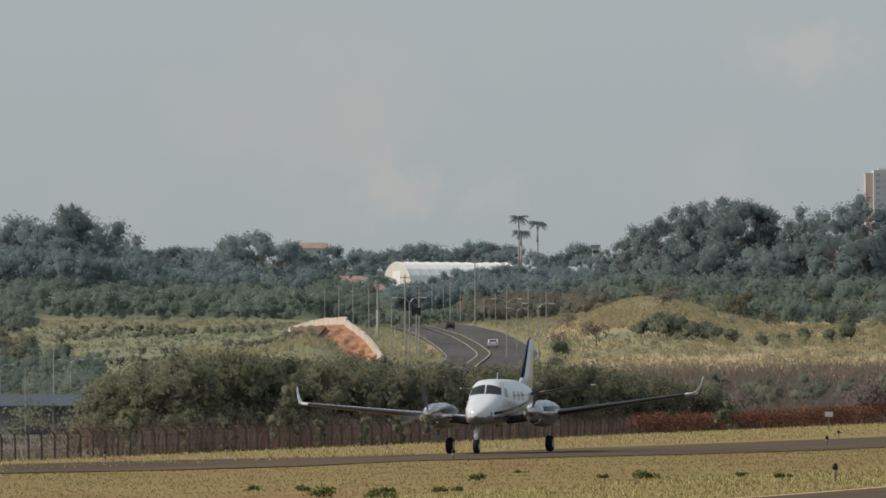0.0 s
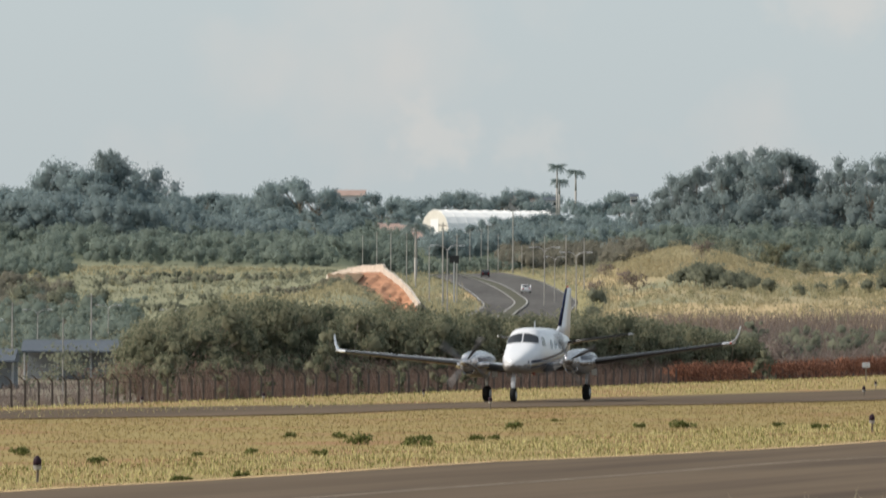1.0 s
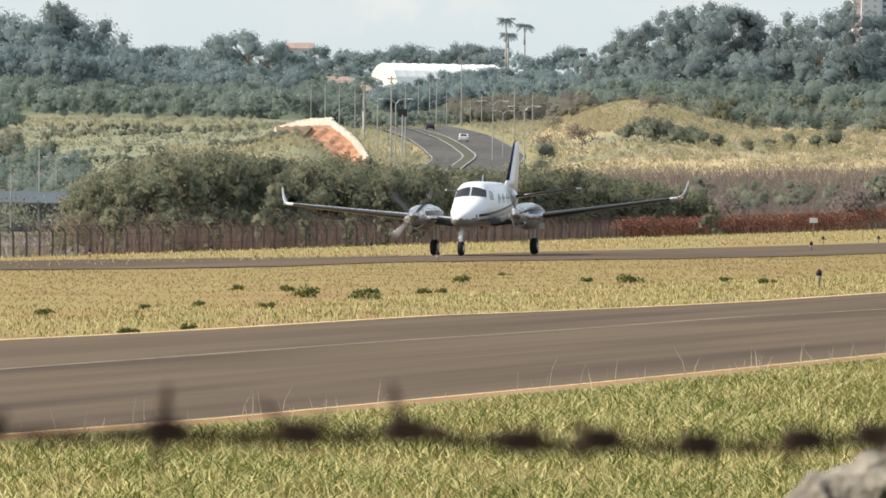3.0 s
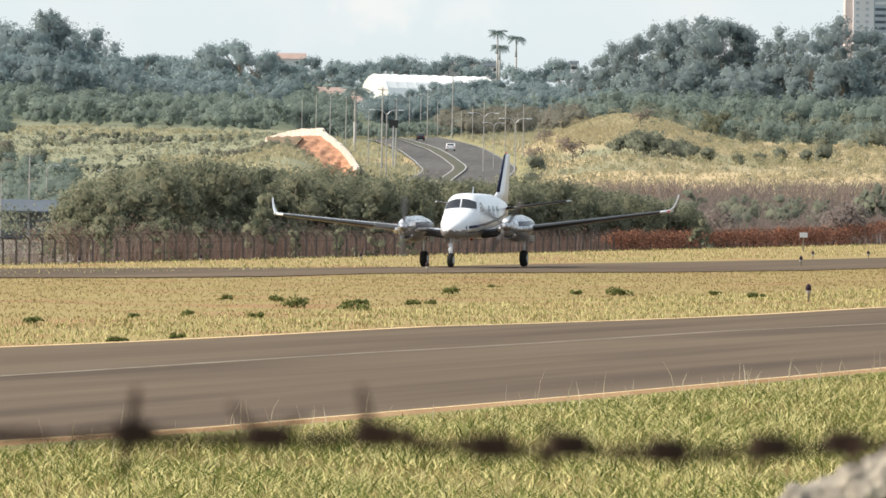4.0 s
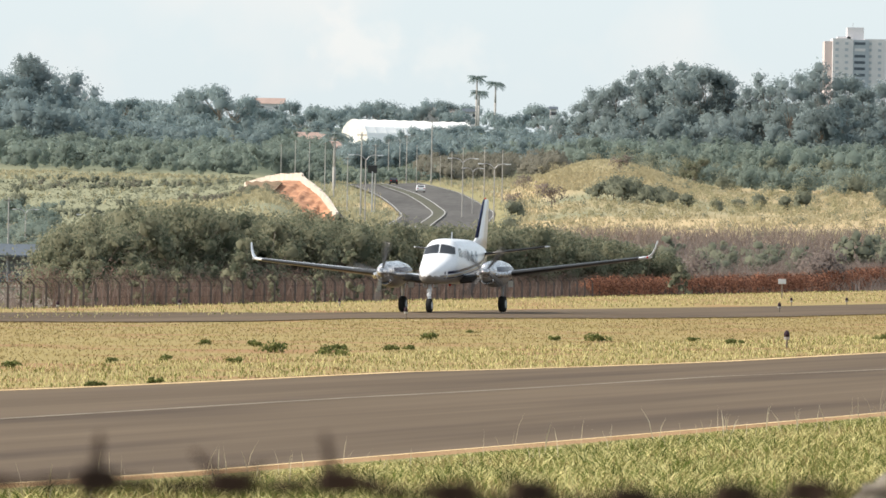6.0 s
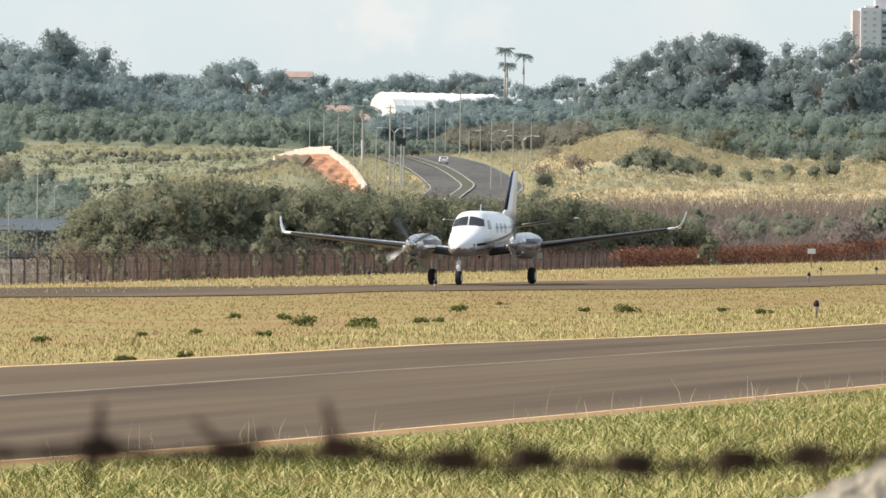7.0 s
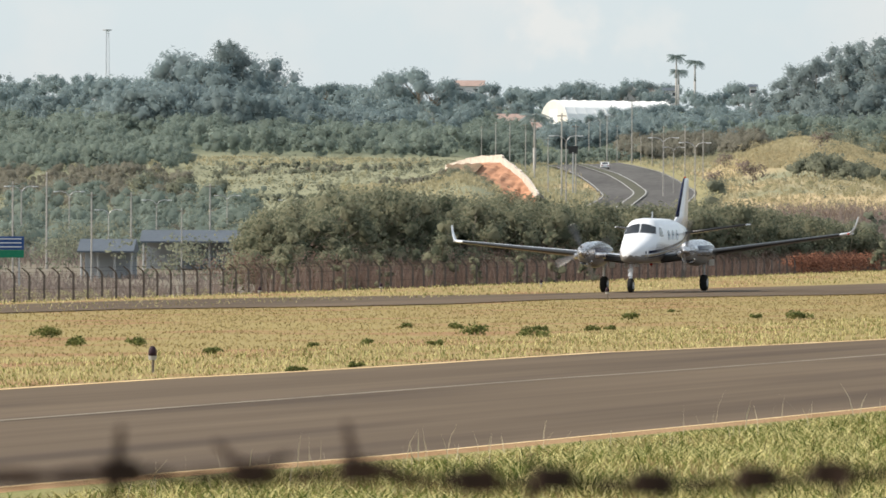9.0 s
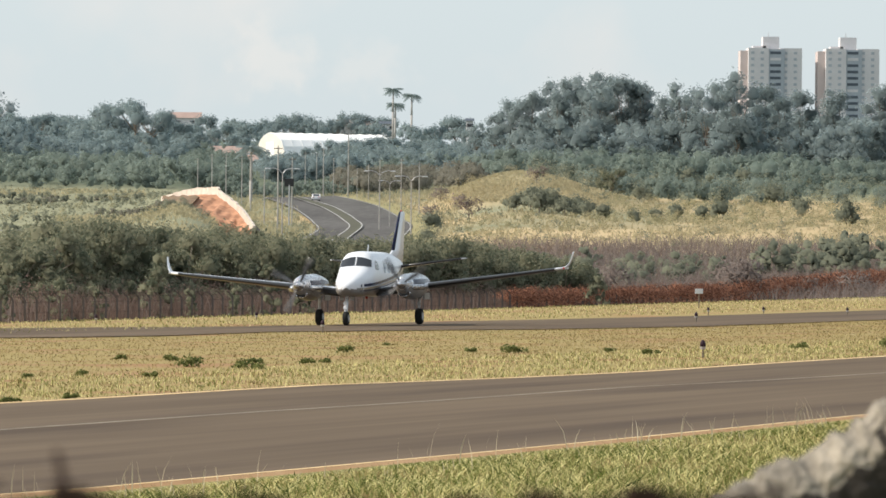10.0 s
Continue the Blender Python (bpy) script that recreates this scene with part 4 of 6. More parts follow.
# ---- the aircraft: nose towards -y, its left wing towards +x, wheels at z 0, main wheels at y 0 ----
def oval(y, cx, cz, rx, rz_up, rz_dn, n=28, power=2.0):
    out = []
    for i in range(n):
        t = 2 * math.pi * i / n
        c, s = math.cos(t), math.sin(t)
        q = (abs(c) ** power + abs(s) ** power) ** (-1.0 / power)
        out.append((cx + rx * c * q, y, cz + (rz_up if s > 0 else rz_dn) * s * q))
    return out


def wing_loops(sections, n=9):
    """Aerofoil loops for (x, y_leading, chord, z, thickness)."""
    loops = []
    for x, yl, ch, z, th in sections:
        lp = []
        for i in range(n):
            s = i / (n - 1)
            s = s * s * (3 - 2 * s) * 0.4 + s * s * 0.6
            h = th * 5 * (0.2969 * math.sqrt(s) - 0.126 * s - 0.3516 * s * s + 0.2843 * s ** 3 - 0.1036 * s ** 4)
            lp.append((x, yl + s * ch, z + h * 1.15))
        for i in range(n - 2, 0, -1):
            s = i / (n - 1)
            s = s * s * (3 - 2 * s) * 0.4 + s * s * 0.6
            h = th * 5 * (0.2969 * math.sqrt(s) - 0.126 * s - 0.3516 * s * s + 0.2843 * s ** 3 - 0.1036 * s ** 4)
            lp.append((x, yl + s * ch, z - h * 0.85))
        loops.append(lp)
    return loops


def wheel(parent, x, y, r, w):
    hub = empty("wheel")
    hub.parent = parent
    hub.location = (x, y, r)
    bm = bmesh.new()
    loops = []
    for k in range(9):
        t = math.pi * k / 8
        rr = r - 0.32 * r * (1 - math.sin(t) ** 0.6)
        xx = -w / 2 * math.cos(t)
        loops.append([(xx, rr * math.cos(2 * math.pi * i / 22), rr * math.sin(2 * math.pi * i / 22)) for i in range(22)])
    rings(bm, loops)
    part("tyre", bm, M["rubber"], hub, "worn black aircraft tyre", smooth=True)
    bm = bmesh.new()
    tube(bm, (-w * 0.53, 0, 0), (w * 0.53, 0, 0), r * 0.5, r * 0.5, 16)
    part("rim", bm, M["galv"], hub)
    return hub


def aircraft():
    top = empty("aircraft")
    tagged(top, "white twin-engine turboprop aircraft with dark stripes waiting on the taxiway", "aircraft")
    # fuselage: y, centre height, half width, up, down
    secs = ((-5.2, 1.42, 0.03, 0.03, 0.03), (-5.12, 1.42, 0.17, 0.14, 0.14), (-4.9, 1.43, 0.36, 0.28, 0.28), (-4.4, 1.47, 0.53, 0.42, 0.40),
            (-3.8, 1.53, 0.60, 0.50, 0.45), (-3.35, 1.60, 0.66, 0.58, 0.52), (-3.1, 1.64, 0.68, 0.60, 0.57), (-2.68, 1.70, 0.69, 0.94, 0.62),
            (-2.35, 1.73, 0.70, 1.02, 0.65), (-1.6, 1.74, 0.70, 1.03, 0.66), (0.6, 1.74, 0.70, 1.02, 0.66), (1.6, 1.76, 0.68, 0.98, 0.62), (2.6, 1.83, 0.56, 0.84, 0.52),
            (3.6, 1.93, 0.40, 0.66, 0.40), (4.6, 2.04, 0.25, 0.46, 0.28), (5.3, 2.12, 0.13, 0.28, 0.18), (5.62, 2.16, 0.04, 0.10, 0.08))
    secs = tuple((y if y > -1.6 else -1.6 + (y + 1.6) * 0.80, z, w, u, d) for y, z, w, u, d in secs)
    bm = bmesh.new()
    rings(bm, [oval(y, 0, z, w, u, d, 36, 3.0) for y, z, w, u, d in secs])
    bmesh.ops.recalc_face_normals(bm, faces=bm.faces[:])
    # shade on the belly is put in as a grey colour below this height
    for f in bm.faces:
        if f.calc_center_median().z < 1.36:
            f.material_index = 1
    body = part("fuselage", bm, [M["white"], M["underside"]], top, "white fuselage, the shade under its belly put in as grey", smooth=True)

    def skin(y, z, side, out=0.012):
        """A point just proud of the fuselage side at y, z."""
        zz, w, u, d = [np.interp(y, [s[0] for s in secs], [s[k] for s in secs]) for k in (1, 2, 3, 4)]
        r = (z - zz) / (u if z > zz else d)
        r = max(-0.98, min(0.98, r))
        return (side * (w * (1 - abs(r) ** 3.0) ** (1 / 3.0) + out), y, z)

    def patch(name, rows, mat, label="", parent=body, out=0.012, side=1):
        bm = bmesh.new()
        vs = [[bm.verts.new(skin(y, z, side, out)) for y, z in row] for row in rows]
        for a, b in zip(vs, vs[1:]):
            for i in range(len(a) - 1):
                bm.faces.new((a[i], a[i + 1], b[i + 1], b[i]))
        return part(name, bm, mat, parent, label, smooth=True)

    # stripes sweep along both sides
    for side in (-1, 1):
        for nm, mt, z0, wd in (("navy_stripe", "navy", 1.40, 0.10), ("tan_stripe", "gold", 1.30, 0.055), ("dark_stripe", "navy", 1.235, 0.03)):
            ys = [-4.0 + 0.32 * i for i in range(27)]
            low = [(y, z0 + 0.035 * (y + 4.5) + 0.006 * (y + 4.5) ** 2) for y in ys]
            mid = [(y, z + wd / 2) for y, z in low]
            high = [(y, z + wd) for y, z in low]
            patch(nm, (low, mid, high), M[mt], side=side)
        # cabin windows
        for i in range(3):
            yc = -0.75 + 0.74 * i
            rows = []
            for k in range(7):
                t = math.pi * k / 6
                rows.append([(yc - 0.21 * math.sin(t) ** 0.6 + 0.001, 2.12 - 0.19 * math.cos(t)), (yc, 2.12 - 0.19 * math.cos(t)), (yc + 0.21 * math.sin(t) ** 0.6 + 0.002, 2.12 - 0.19 * math.cos(t))])
            patch("cabin_window", rows, M["cabin_glass"], side=side, out=0.008)
        # cockpit side window
        patch("side_window", ([(-2.38, 2.08), (-2.1, 2.06), (-1.8, 2.08)], [(-2.36, 2.22), (-2.1, 2.24), (-1.82, 2.22)], [(-2.28, 2.36), (-2.1, 2.42), (-1.9, 2.36)]), M["glass"], side=side, out=0.006)
    # windscreen: two raked panes lying on the brow
    def brow(x, z):
        """How far back the skin lies at a point of the front view."""
        y = -3.3
        while y < -2.0:
            zz, w, u, d = [np.interp(y, [q[0] for q in secs], [q[j] for q in secs]) for j in (1, 2, 3, 4)]
            if abs(x / w) ** 3.0 + abs((z - zz) / u) ** 3.0 <= 1.0:
                break
            y += 0.01
        return y

    for side in (-1, 1):
        bm = bmesh.new()
        grid = []
        for k in range(6):
            h = k / 5
            row = []
            for i in range(9):
                q = i / 8
                x = 0.028 + (0.575 - 0.05 * h) * q
                z = (2.215 - 0.05 * q * q) + (0.335 - 0.085 * q * q) * h
                row.append(bm.verts.new((side * (x + 0.006 * q), brow(x, z) - 0.018, z + 0.006)))
            grid.append(row)
        for p, q in zip(grid, grid[1:]):
            for i in range(8):
                bm.faces.new((p[i], p[i + 1], q[i + 1], q[i]))
        part("windscreen", bm, M["glass"], body, "dark windscreen pane", smooth=True)

    body.matrix_basis = Matrix.Translation((0, 4, 0)) @ Matrix.Rotation(radians(1.2), 4, "Z") @ Matrix.Translation((0, -4, 0))

    # wings
    for side, nm in ((1, "wing"), (-1, "wing")):
        bm = bmesh.new()
        tan7 = math.tan(radians(6.6))
        def sec(x, yl, ch, th):
            return (side * x, yl, ch, 1.16 + x * tan7, th * ch)
        rings(bm, wing_loops([sec(0.3, -1.45, 2.6, 0.12), sec(1.95, -1.32, 2.3, 0.115), sec(2.6, -1.22, 2.12, 0.11), sec(5.0, -0.92, 1.6, 0.10), sec(7.3, -0.62, 1.1, 0.10), sec(7.62, -0.56, 1.0, 0.11)]))
        w = part(nm, bm, M["white"], top, "white wing with dihedral", smooth=True)
        bm = bmesh.new()
        boots = []
        for x, yl, ch, z, th in (sec(2.55, -1.235, 2.12, 0.118), sec(5.0, -0.935, 1.6, 0.108), sec(7.28, -0.635, 1.1, 0.108)):
            lp = []
            for s in (0.11, 0.04, 0.008, 0.0):
                h = th * 5 * (0.2969 * math.sqrt(s) - 0.126 * s)
                lp.append((x, yl + s * ch, z + h * 1.15 + 0.003))
            for s in (0.015, 0.06, 0.15, 0.25):
                h = th * 5 * (0.2969 * math.sqrt(s) - 0.126 * s)
                lp.append((x, yl + s * ch, z - h * 0.85 - 0.004))
            boots.append(lp)
        rings(bm, boots, False)
        part("deicing_boot", bm, M["boot"], w, "black leading edge boot", smooth=True)
        bm = bmesh.new()
        rings(bm, [[(side * x, y, z) for y, z in ((-1.47, 1.16 + x * tan7 - 0.10), (-1.475, 1.16 + x * tan7 + 0.06), (-1.40, 1.16 + x * tan7 + 0.13), (-1.30, 1.16 + x * tan7 - 0.16))] for x in (0.62, 1.6)])
        part("inboard_boot", bm, M["boot"], w, "black inboard leading edge")
        # winglet: sweeps out and up
        bm = bmesh.new()
        wl = []
        zt = 1.16 + 7.62 * tan7
        for k in range(7):
            s = k / 6
            x = 7.60 + 0.27 * math.sin(s * 1.25) / math.sin(1.25)
            z = zt + 0.02 + 0.60 * s ** 1.6
            ch = 0.62 - 0.38 * s
            yl = -0.56 + 0.55 * s
            th = 0.035 - 0.02 * s
            lean_out = math.cos(min(1.2, s * 2.2))
            lp = []
            for dy, dt in ((0, 0), (0.12, 1), (0.4, 1.1), (1, 0.1), (0.4, -1), (0.12, -0.9)):
                lp.append((side * (x - dt * th * (1 - lean_out)), yl + dy * ch, z + dt * th * lean_out))
            wl.append(lp)
        rings(bm, wl)
        wg = part("winglet", bm, M["white"], w, "upswept white winglet", smooth=True)
        bm = bmesh.new()
        bmesh.ops.create_uvsphere(bm, u_segments=10, v_segments=6, radius=0.04, matrix=Matrix.Translation((side * 7.62, -0.58, zt)))
        part("navigation_light", bm, M["redlens"] if side > 0 else M["galv"], w, smooth=True)
        # engine nacelle
        nac = []
        for y, r, dz in ((-2.98, 0.22, 0.02), (-2.9, 0.30, 0.0), (-2.55, 0.40, -0.03), (-2.1, 0.47, -0.05), (-1.5, 0.50, -0.06), (-0.8, 0.48, -0.03), (0.2, 0.36, 0.0), (1.0, 0.20, 0.04), (1.5, 0.05, 0.06)):
            nac.append(oval(y, side * 1.97, 1.52 + dz, r * 0.88, r * 0.95, r * 1.05, 24, 2.2))
        bm = bmesh.new()
        rings(bm, nac)
        for f in bm.faces:
            c = f.calc_center_median()
            # the nacelle's lower faces get the same grey for shade
            if c.z < 1.40:
                f.material_index = 1
            elif 1.50 < c.z < 1.68 and c.y > -2.4:
                f.material_index = 2
        n_ob = part("engine_nacelle", bm, [M["silver"], M["underside"], M["navy"]], top, "polished engine nacelle", smooth=True)
        bm = bmesh.new()   # chin intake
        lp = [oval(y, side * 1.97, 1.2 + dz, r, r * 0.62, r * 0.62, 18) for y, r, dz in ((-2.72, 0.20, 0), (-2.76, 0.23, 0), (-2.6, 0.25, 0.0), (-1.9, 0.27, 0.02), (-1.2, 0.2, 0.05))]
        rings(bm, lp)
        part("intake_scoop", bm, M["silver"], n_ob, smooth=True)
        bm = bmesh.new()
        rings(bm, [oval(y, side * 1.97, 1.2, 0.17, 0.1, 0.1, 16) for y in (-2.78, -2.70)])
        part("intake_mouth", bm, M["boot"], n_ob)
        for s2 in (-1, 1):   # exhaust stacks
            bm = bmesh.new()
            tube(bm, (side * 1.97 + s2 * 0.3, -2.6, 1.42), (side * 1.97 + s2 * 0.56, -1.95, 1.40), 0.1, 0.12, 12)
            part("exhaust_stack", bm, M["silver"], n_ob, smooth=True)
        # main gear
        gear = empty("main_gear")
        gear.parent = top
        gx = side * 1.93
        bm = bmesh.new()
        tube(bm, (gx, 0.05, 1.3), (gx, 0.0, 0.55), 0.065, 0.055, 10)
        tube(bm, (gx, 0.0, 0.6), (gx + side * 0.0, 0.0, 0.24), 0.04, 0.04, 10)
        tube(bm, (gx, 0.02, 0.75), (gx, 0.65, 1.3), 0.03, 0.03, 8)
        tube(bm, (gx - 0.16, 0, 0.26), (gx + 0.16, 0, 0.26), 0.045, 0.045, 10)
        part("strut", bm, M["white"], gear, "white undercarriage leg", smooth=True)
        wheel(gear, gx, 0.0, 0.31, 0.26)
        for s2 in (-1, 1):
            bm = bmesh.new()
            box(bm, gx + s2 * 0.27, 0.15, 1.06, 0.025, 0.9, 0.24, bevel=0.01)
            part("gear_door", bm, M["underside"], gear)

    # tail
    bm = bmesh.new()
    rings(bm, [[(s * th, y, z) for s, y in ((0, yl), (1, yl + 0.12 * ch), (1, yl + 0.45 * ch), (0.1, yl + ch), (-0.1, yl + ch), (-1, yl + 0.45 * ch), (-1, yl + 0.12 * ch))] for yl, ch, z, th in
               ((2.5, 3.2, 2.4, 0.05), (3.95, 1.85, 2.85, 0.085), (4.8, 1.25, 3.85, 0.06), (5.15, 0.95, 4.25, 0.045), (5.32, 0.7, 4.33, 0.02))])
    fin = part("fin", bm, M["white"], top, "white swept tail fin", smooth=True)
    bm = bmesh.new()
    rings(bm, [[(s * th, y, z) for s, y in ((0, yl - 0.02), (0.7, yl + 0.05), (1.02, yl + ch), (-1.02, yl + ch), (-0.7, yl + 0.05))] for yl, ch, z, th in
               ((3.9, 0.11, 2.84, 0.075), (4.78, 0.09, 3.85, 0.055), (5.13, 0.08, 4.25, 0.04), (5.28, 0.07, 4.335, 0.025))])
    part("fin_leading_edge", bm, M["navy"], fin, "dark navy leading edge", smooth=True)
    bm = bmesh.new()
    bmesh.ops.create_uvsphere(bm, u_segments=10, v_segments=6, radius=0.04, matrix=Matrix.Translation((0, 5.5, 4.35)))
    part("tail_beacon", bm, M["redlens"], fin, smooth=True)
    for side in (1, -1):
        bm = bmesh.new()
        rings(bm, wing_loops([(side * 0.12, 3.95, 1.35, 2.18, 0.13), (side * 1.4, 4.3, 1.05, 2.34, 0.09), (side * 2.62, 4.62, 0.75, 2.49, 0.06)]))
        st = part("tailplane", bm, M["white"], top, smooth=True)
        bm = bmesh.new()
        tube(bm, (side * 0.3, 3.99, 2.21), (side * 2.55, 4.60, 2.485), 0.052, 0.036, 8)
        part("tailplane_boot", bm, M["boot"], st, smooth=True)
    # nose gear
    gear = empty("nose_gear")
    gear.parent = top
    bm = bmesh.new()
    tube(bm, (0, -3.55, 1.15), (0, -3.75, 0.5), 0.075, 0.065, 10)
    tube(bm, (0, -3.72, 0.6), (0, -3.76, 0.24), 0.05, 0.05, 10)
    tube(bm, (-0.12, -3.75, 0.25), (0.12, -3.75, 0.25), 0.04, 0.04, 10)
    box(bm, 0, -3.80, 0.66, 0.16, 0.08, 0.14, bevel=0.02)
    part("strut", bm, M["white"], gear, "white nose leg", smooth=False)
    wheel(gear, 0.0, -3.75, 0.27, 0.20)
    bm = bmesh.new()
    tube(bm, (0, -3.86, 0.82), (0, -3.80, 0.82), 0.075, 0.05, 14)
    part("taxi_lamp", bm, M["galv"], gear)
    for s2 in (-1, 1):
        bm = bmesh.new()
        box(bm, s2 * 0.2, -3.6, 1.02, 0.02, 0.6, 0.16, bevel=0.008)
        part("gear_door", bm, M["underside"], gear)
    # aerials and belly beacon
    bm = bmesh.new()
    rings(bm, [[(s * 0.012, y, z) for s, y in ((0, y0), (1, y0 + 0.1), (0, y0 + c), (-1, y0 + 0.1))] for y0, c, z in ((-0.3, 0.3, 2.7), (-0.12, 0.14, 3.03))])
    part("aerial", bm, M["white"], top)
    bm = bmesh.new()
    bmesh.ops.create_uvsphere(bm, u_segments=10, v_segments=6, radius=0.06, matrix=Matrix.Translation((0, -0.4, 1.04)))
    part("belly_beacon", bm, M["redlens"], top, smooth=True)
    # propellers
    props = []
    for side in (-1, 1):
        hub = empty("propeller")
        hub.parent = top
        hub.location = (side * 1.97, -3.04, 1.52)
        bm = bmesh.new()
        sp = []
        for k in range(8):
            s = k / 7
            r = 0.185 * math.sqrt(max(0.0, 1 - (1 - s) ** 2)) + 0.004
            sp.append([(r * math.cos(2 * math.pi * i / 18), -0.36 + 0.42 * s, r * math.sin(2 * math.pi * i / 18)) for i in range(18)])
        rings(bm, sp)
        part("spinner", bm, M["silver"], hub, "polished spinner", smooth=True)
        for b in range(4):
            bm = bmesh.new()
            lp = []
            for r, ch, tw, th in ((0.14, 0.09, 80, 0.03), (0.3, 0.14, 60, 0.028), (0.6, 0.19, 42, 0.02), (0.9, 0.18, 30, 0.014), (1.1, 0.13, 25, 0.009), (1.16, 0.05, 24, 0.006)):
                cs, sn = math.cos(radians(tw)), math.sin(radians(tw))
                ring = []
                for u, t in ((-0.5, 0), (-0.2, 1), (0.2, 1), (0.5, 0), (0.2, -1), (-0.2, -1)):
                    a, c = u * ch, t * th / 2
                    ring.append((a * cs - c * sn, a * sn + c * cs, r))
                lp.append(ring)
            rings(bm, lp)
            bmesh.ops.rotate(bm, verts=bm.verts[:], cent=(0, 0, 0), matrix=Matrix.Rotation(math.pi / 2 * b, 3, "Y"))
            part("blade", bm, M["blade"], hub, "", smooth=True)
        props.append(hub)
    return top, props


plane, propellers = aircraft()
PLANE_AT = (2.95, 245.0)
plane.matrix_world = Matrix.Translation((PLANE_AT[0], PLANE_AT[1], gz(*PLANE_AT) + 0.035)) @ pose(0, 0, 0, 0, -1.25, -14.0)


# ---- lights, weeds and marker boards on the airfield ----
def edge_light(p, big=1.0):
    top = empty("taxiway_light", Matrix.Translation((p.x, p.y, gz(p.x, p.y))))
    tagged(top, "small dark taxiway edge light on a short stake", "light", group="taxiway edge lights")
    bm = bmesh.new()
    tube(bm, (0, 0, -0.02), (0.01, 0, 0.22 * big), 0.022 * big, 0.022 * big, 10)
    part("stake", bm, M["bark"], top)
    bm = bmesh.new()
    tube(bm, (0, 0, 0.2 * big), (0, 0, 0.27 * big), 0.06 * big, 0.072 * big, 14)
    part("collar", bm, M["polegrey"], top)
    bm = bmesh.new()
    lp = []
    for z, r in ((0.26, 0.065), (0.33, 0.07), (0.38, 0.058), (0.42, 0.03), (0.43, 0.005)):
        lp.append([(r * big * math.cos(2 * math.pi * i / 14), r * big * math.sin(2 * math.pi * i / 14), z * big) for i in range(14)])
    rings(bm, lp)
    part("lens", bm, M["bluelens"], top, "dark glass lens", smooth=True)


for a, e in ((-746, -250), (731, -157), (56, -119), (717, -95)):
    edge_light(meet(a, e))
for a, e in ((-560, -116), (-345, -108), (-62, -100), (836, -80), (738, -82), (1105, -83), (985, -80)):
    edge_light(meet(a, e), 0.9)


def weed(p, s, seed):
    rng = np.random.default_rng(seed)
    bl = [(rng.uniform(-0.26, 0.26) * s, rng.uniform(-0.22, 0.22) * s, rng.uniform(0.04, 0.16) * s, rng.uniform(0.09, 0.19) * s) for _ in range(7)]
    v, f, nr = leaf_cloud(bl, 300, 0.045 * s ** 0.5, seed, flat=0.9, squash=0.75, even=0.3)
    v[:, 2] = np.maximum(v[:, 2], 0.0)
    ob = raw("weed", v, f, M["weed"])
    ob.location = (p.x, p.y, gz(p.x, p.y))
    tagged(ob, "leafy green weed growing in the dry strip", "weed", group="weeds on the dry strip")


for k, (a, e, s) in enumerate(((-74, -185, 1.2), (-180, -182, 1.3), (-210, -172, 0.8), (100, -155, 1.0), (400, -152, 1.5), (320, -151, 0.6), (565, -149, 0.6), (640, -154, 0.9),
                               (-370, -200, 0.6), (-638, -217, 0.8), (-492, -250, 0.6), (-384, -240, 0.5), (-244, -202, 0.7), (-300, -170, 0.6), (170, -141, 0.5), (-782, -204, 1.0),
                               (-870, -205, 1.2), (-940, -190, 1.4), (-60, -175, 0.6), (30, -176, 0.8), (60, -172, 0.6), (-460, -205, 0.5), (900, -140, 1.0), (1060, -135, 1.4))):
    weed(meet(a, e), 0.72 * s, 400 + k)

bd = spot(721, -63, 345)
bd.z = gz(bd.x, bd.y)
board = empty("marker_board", Matrix.Translation(bd))
tagged(board, "small pale rectangular marker board on a post by the fence", "sign")
bm = bmesh.new()
tube(bm, (0, 0, -0.1), (0, 0, 0.8), 0.03, 0.03, 8)
part("post", bm, M["bark"], board)
bm = bmesh.new()
box(bm, 0, -0.05, 0.9, 0.42, 0.03, 0.26, bevel=0.01)
part("panel", bm, M["bar"], board)


# ---- the perimeter fence beyond the taxiway ----
FENCE = (-31.0, 400.0)


def fence_post():
    top = empty("fence_post")
    tagged(top, "dark concrete fence post with a bent top arm", "fence post", group="perimeter fence posts")
    bm = bmesh.new()
    rings(bm, [[(sx * 0.065 + ox, sy * 0.065, z) for sx, sy in ((-1, -1), (1, -1), (1, 1), (-1, 1))] for z, ox in ((-0.6, 0), (2.2, 0))])
    part("shaft", bm, M["postdark"], top)
    bm = bmesh.new()
    rings(bm, [[(sx * 0.06 + ox, sy * 0.06 - oy, z) for sx, sy in ((-1, -1), (1, -1), (1, 1), (-1, 1))] for z, ox, oy in ((2.18, 0, 0), (2.36, -0.08, 0.05), (2.66, -0.42, 0.22))])
    part("arm", bm, M["postdark"], top)
    return top


proto = fence_post()
fence_spots = []
for i in range(-34, 125):
    s = i * 2.35
    x, y = FENCE[0] + AX * s, FENCE[1] + AY * s
    fence_spots.append((x, y))
    m = Matrix.Translation((x, y, gz(x, y)))
    if i == -34:
        proto.matrix_basis = m
    else:
        copy_thing(proto, m)
bm = bmesh.new()
for h, ox, oy in ((0.35, 0, 0), (0.85, 0, 0), (1.35, 0, 0), (2.05, 0, 0), (2.4, -0.12, -0.08), (2.62, -0.36, -0.2)):
    for (x0, y0), (x1, y1) in zip(fence_spots, fence_spots[1:]):
        tube(bm, (x0 + ox, y0 - 0.07 + oy, gz(x0, y0) + h), (x1 + ox, y1 - 0.07 + oy, gz(x1, y1) + h), 0.007, 0.007, 4, False)
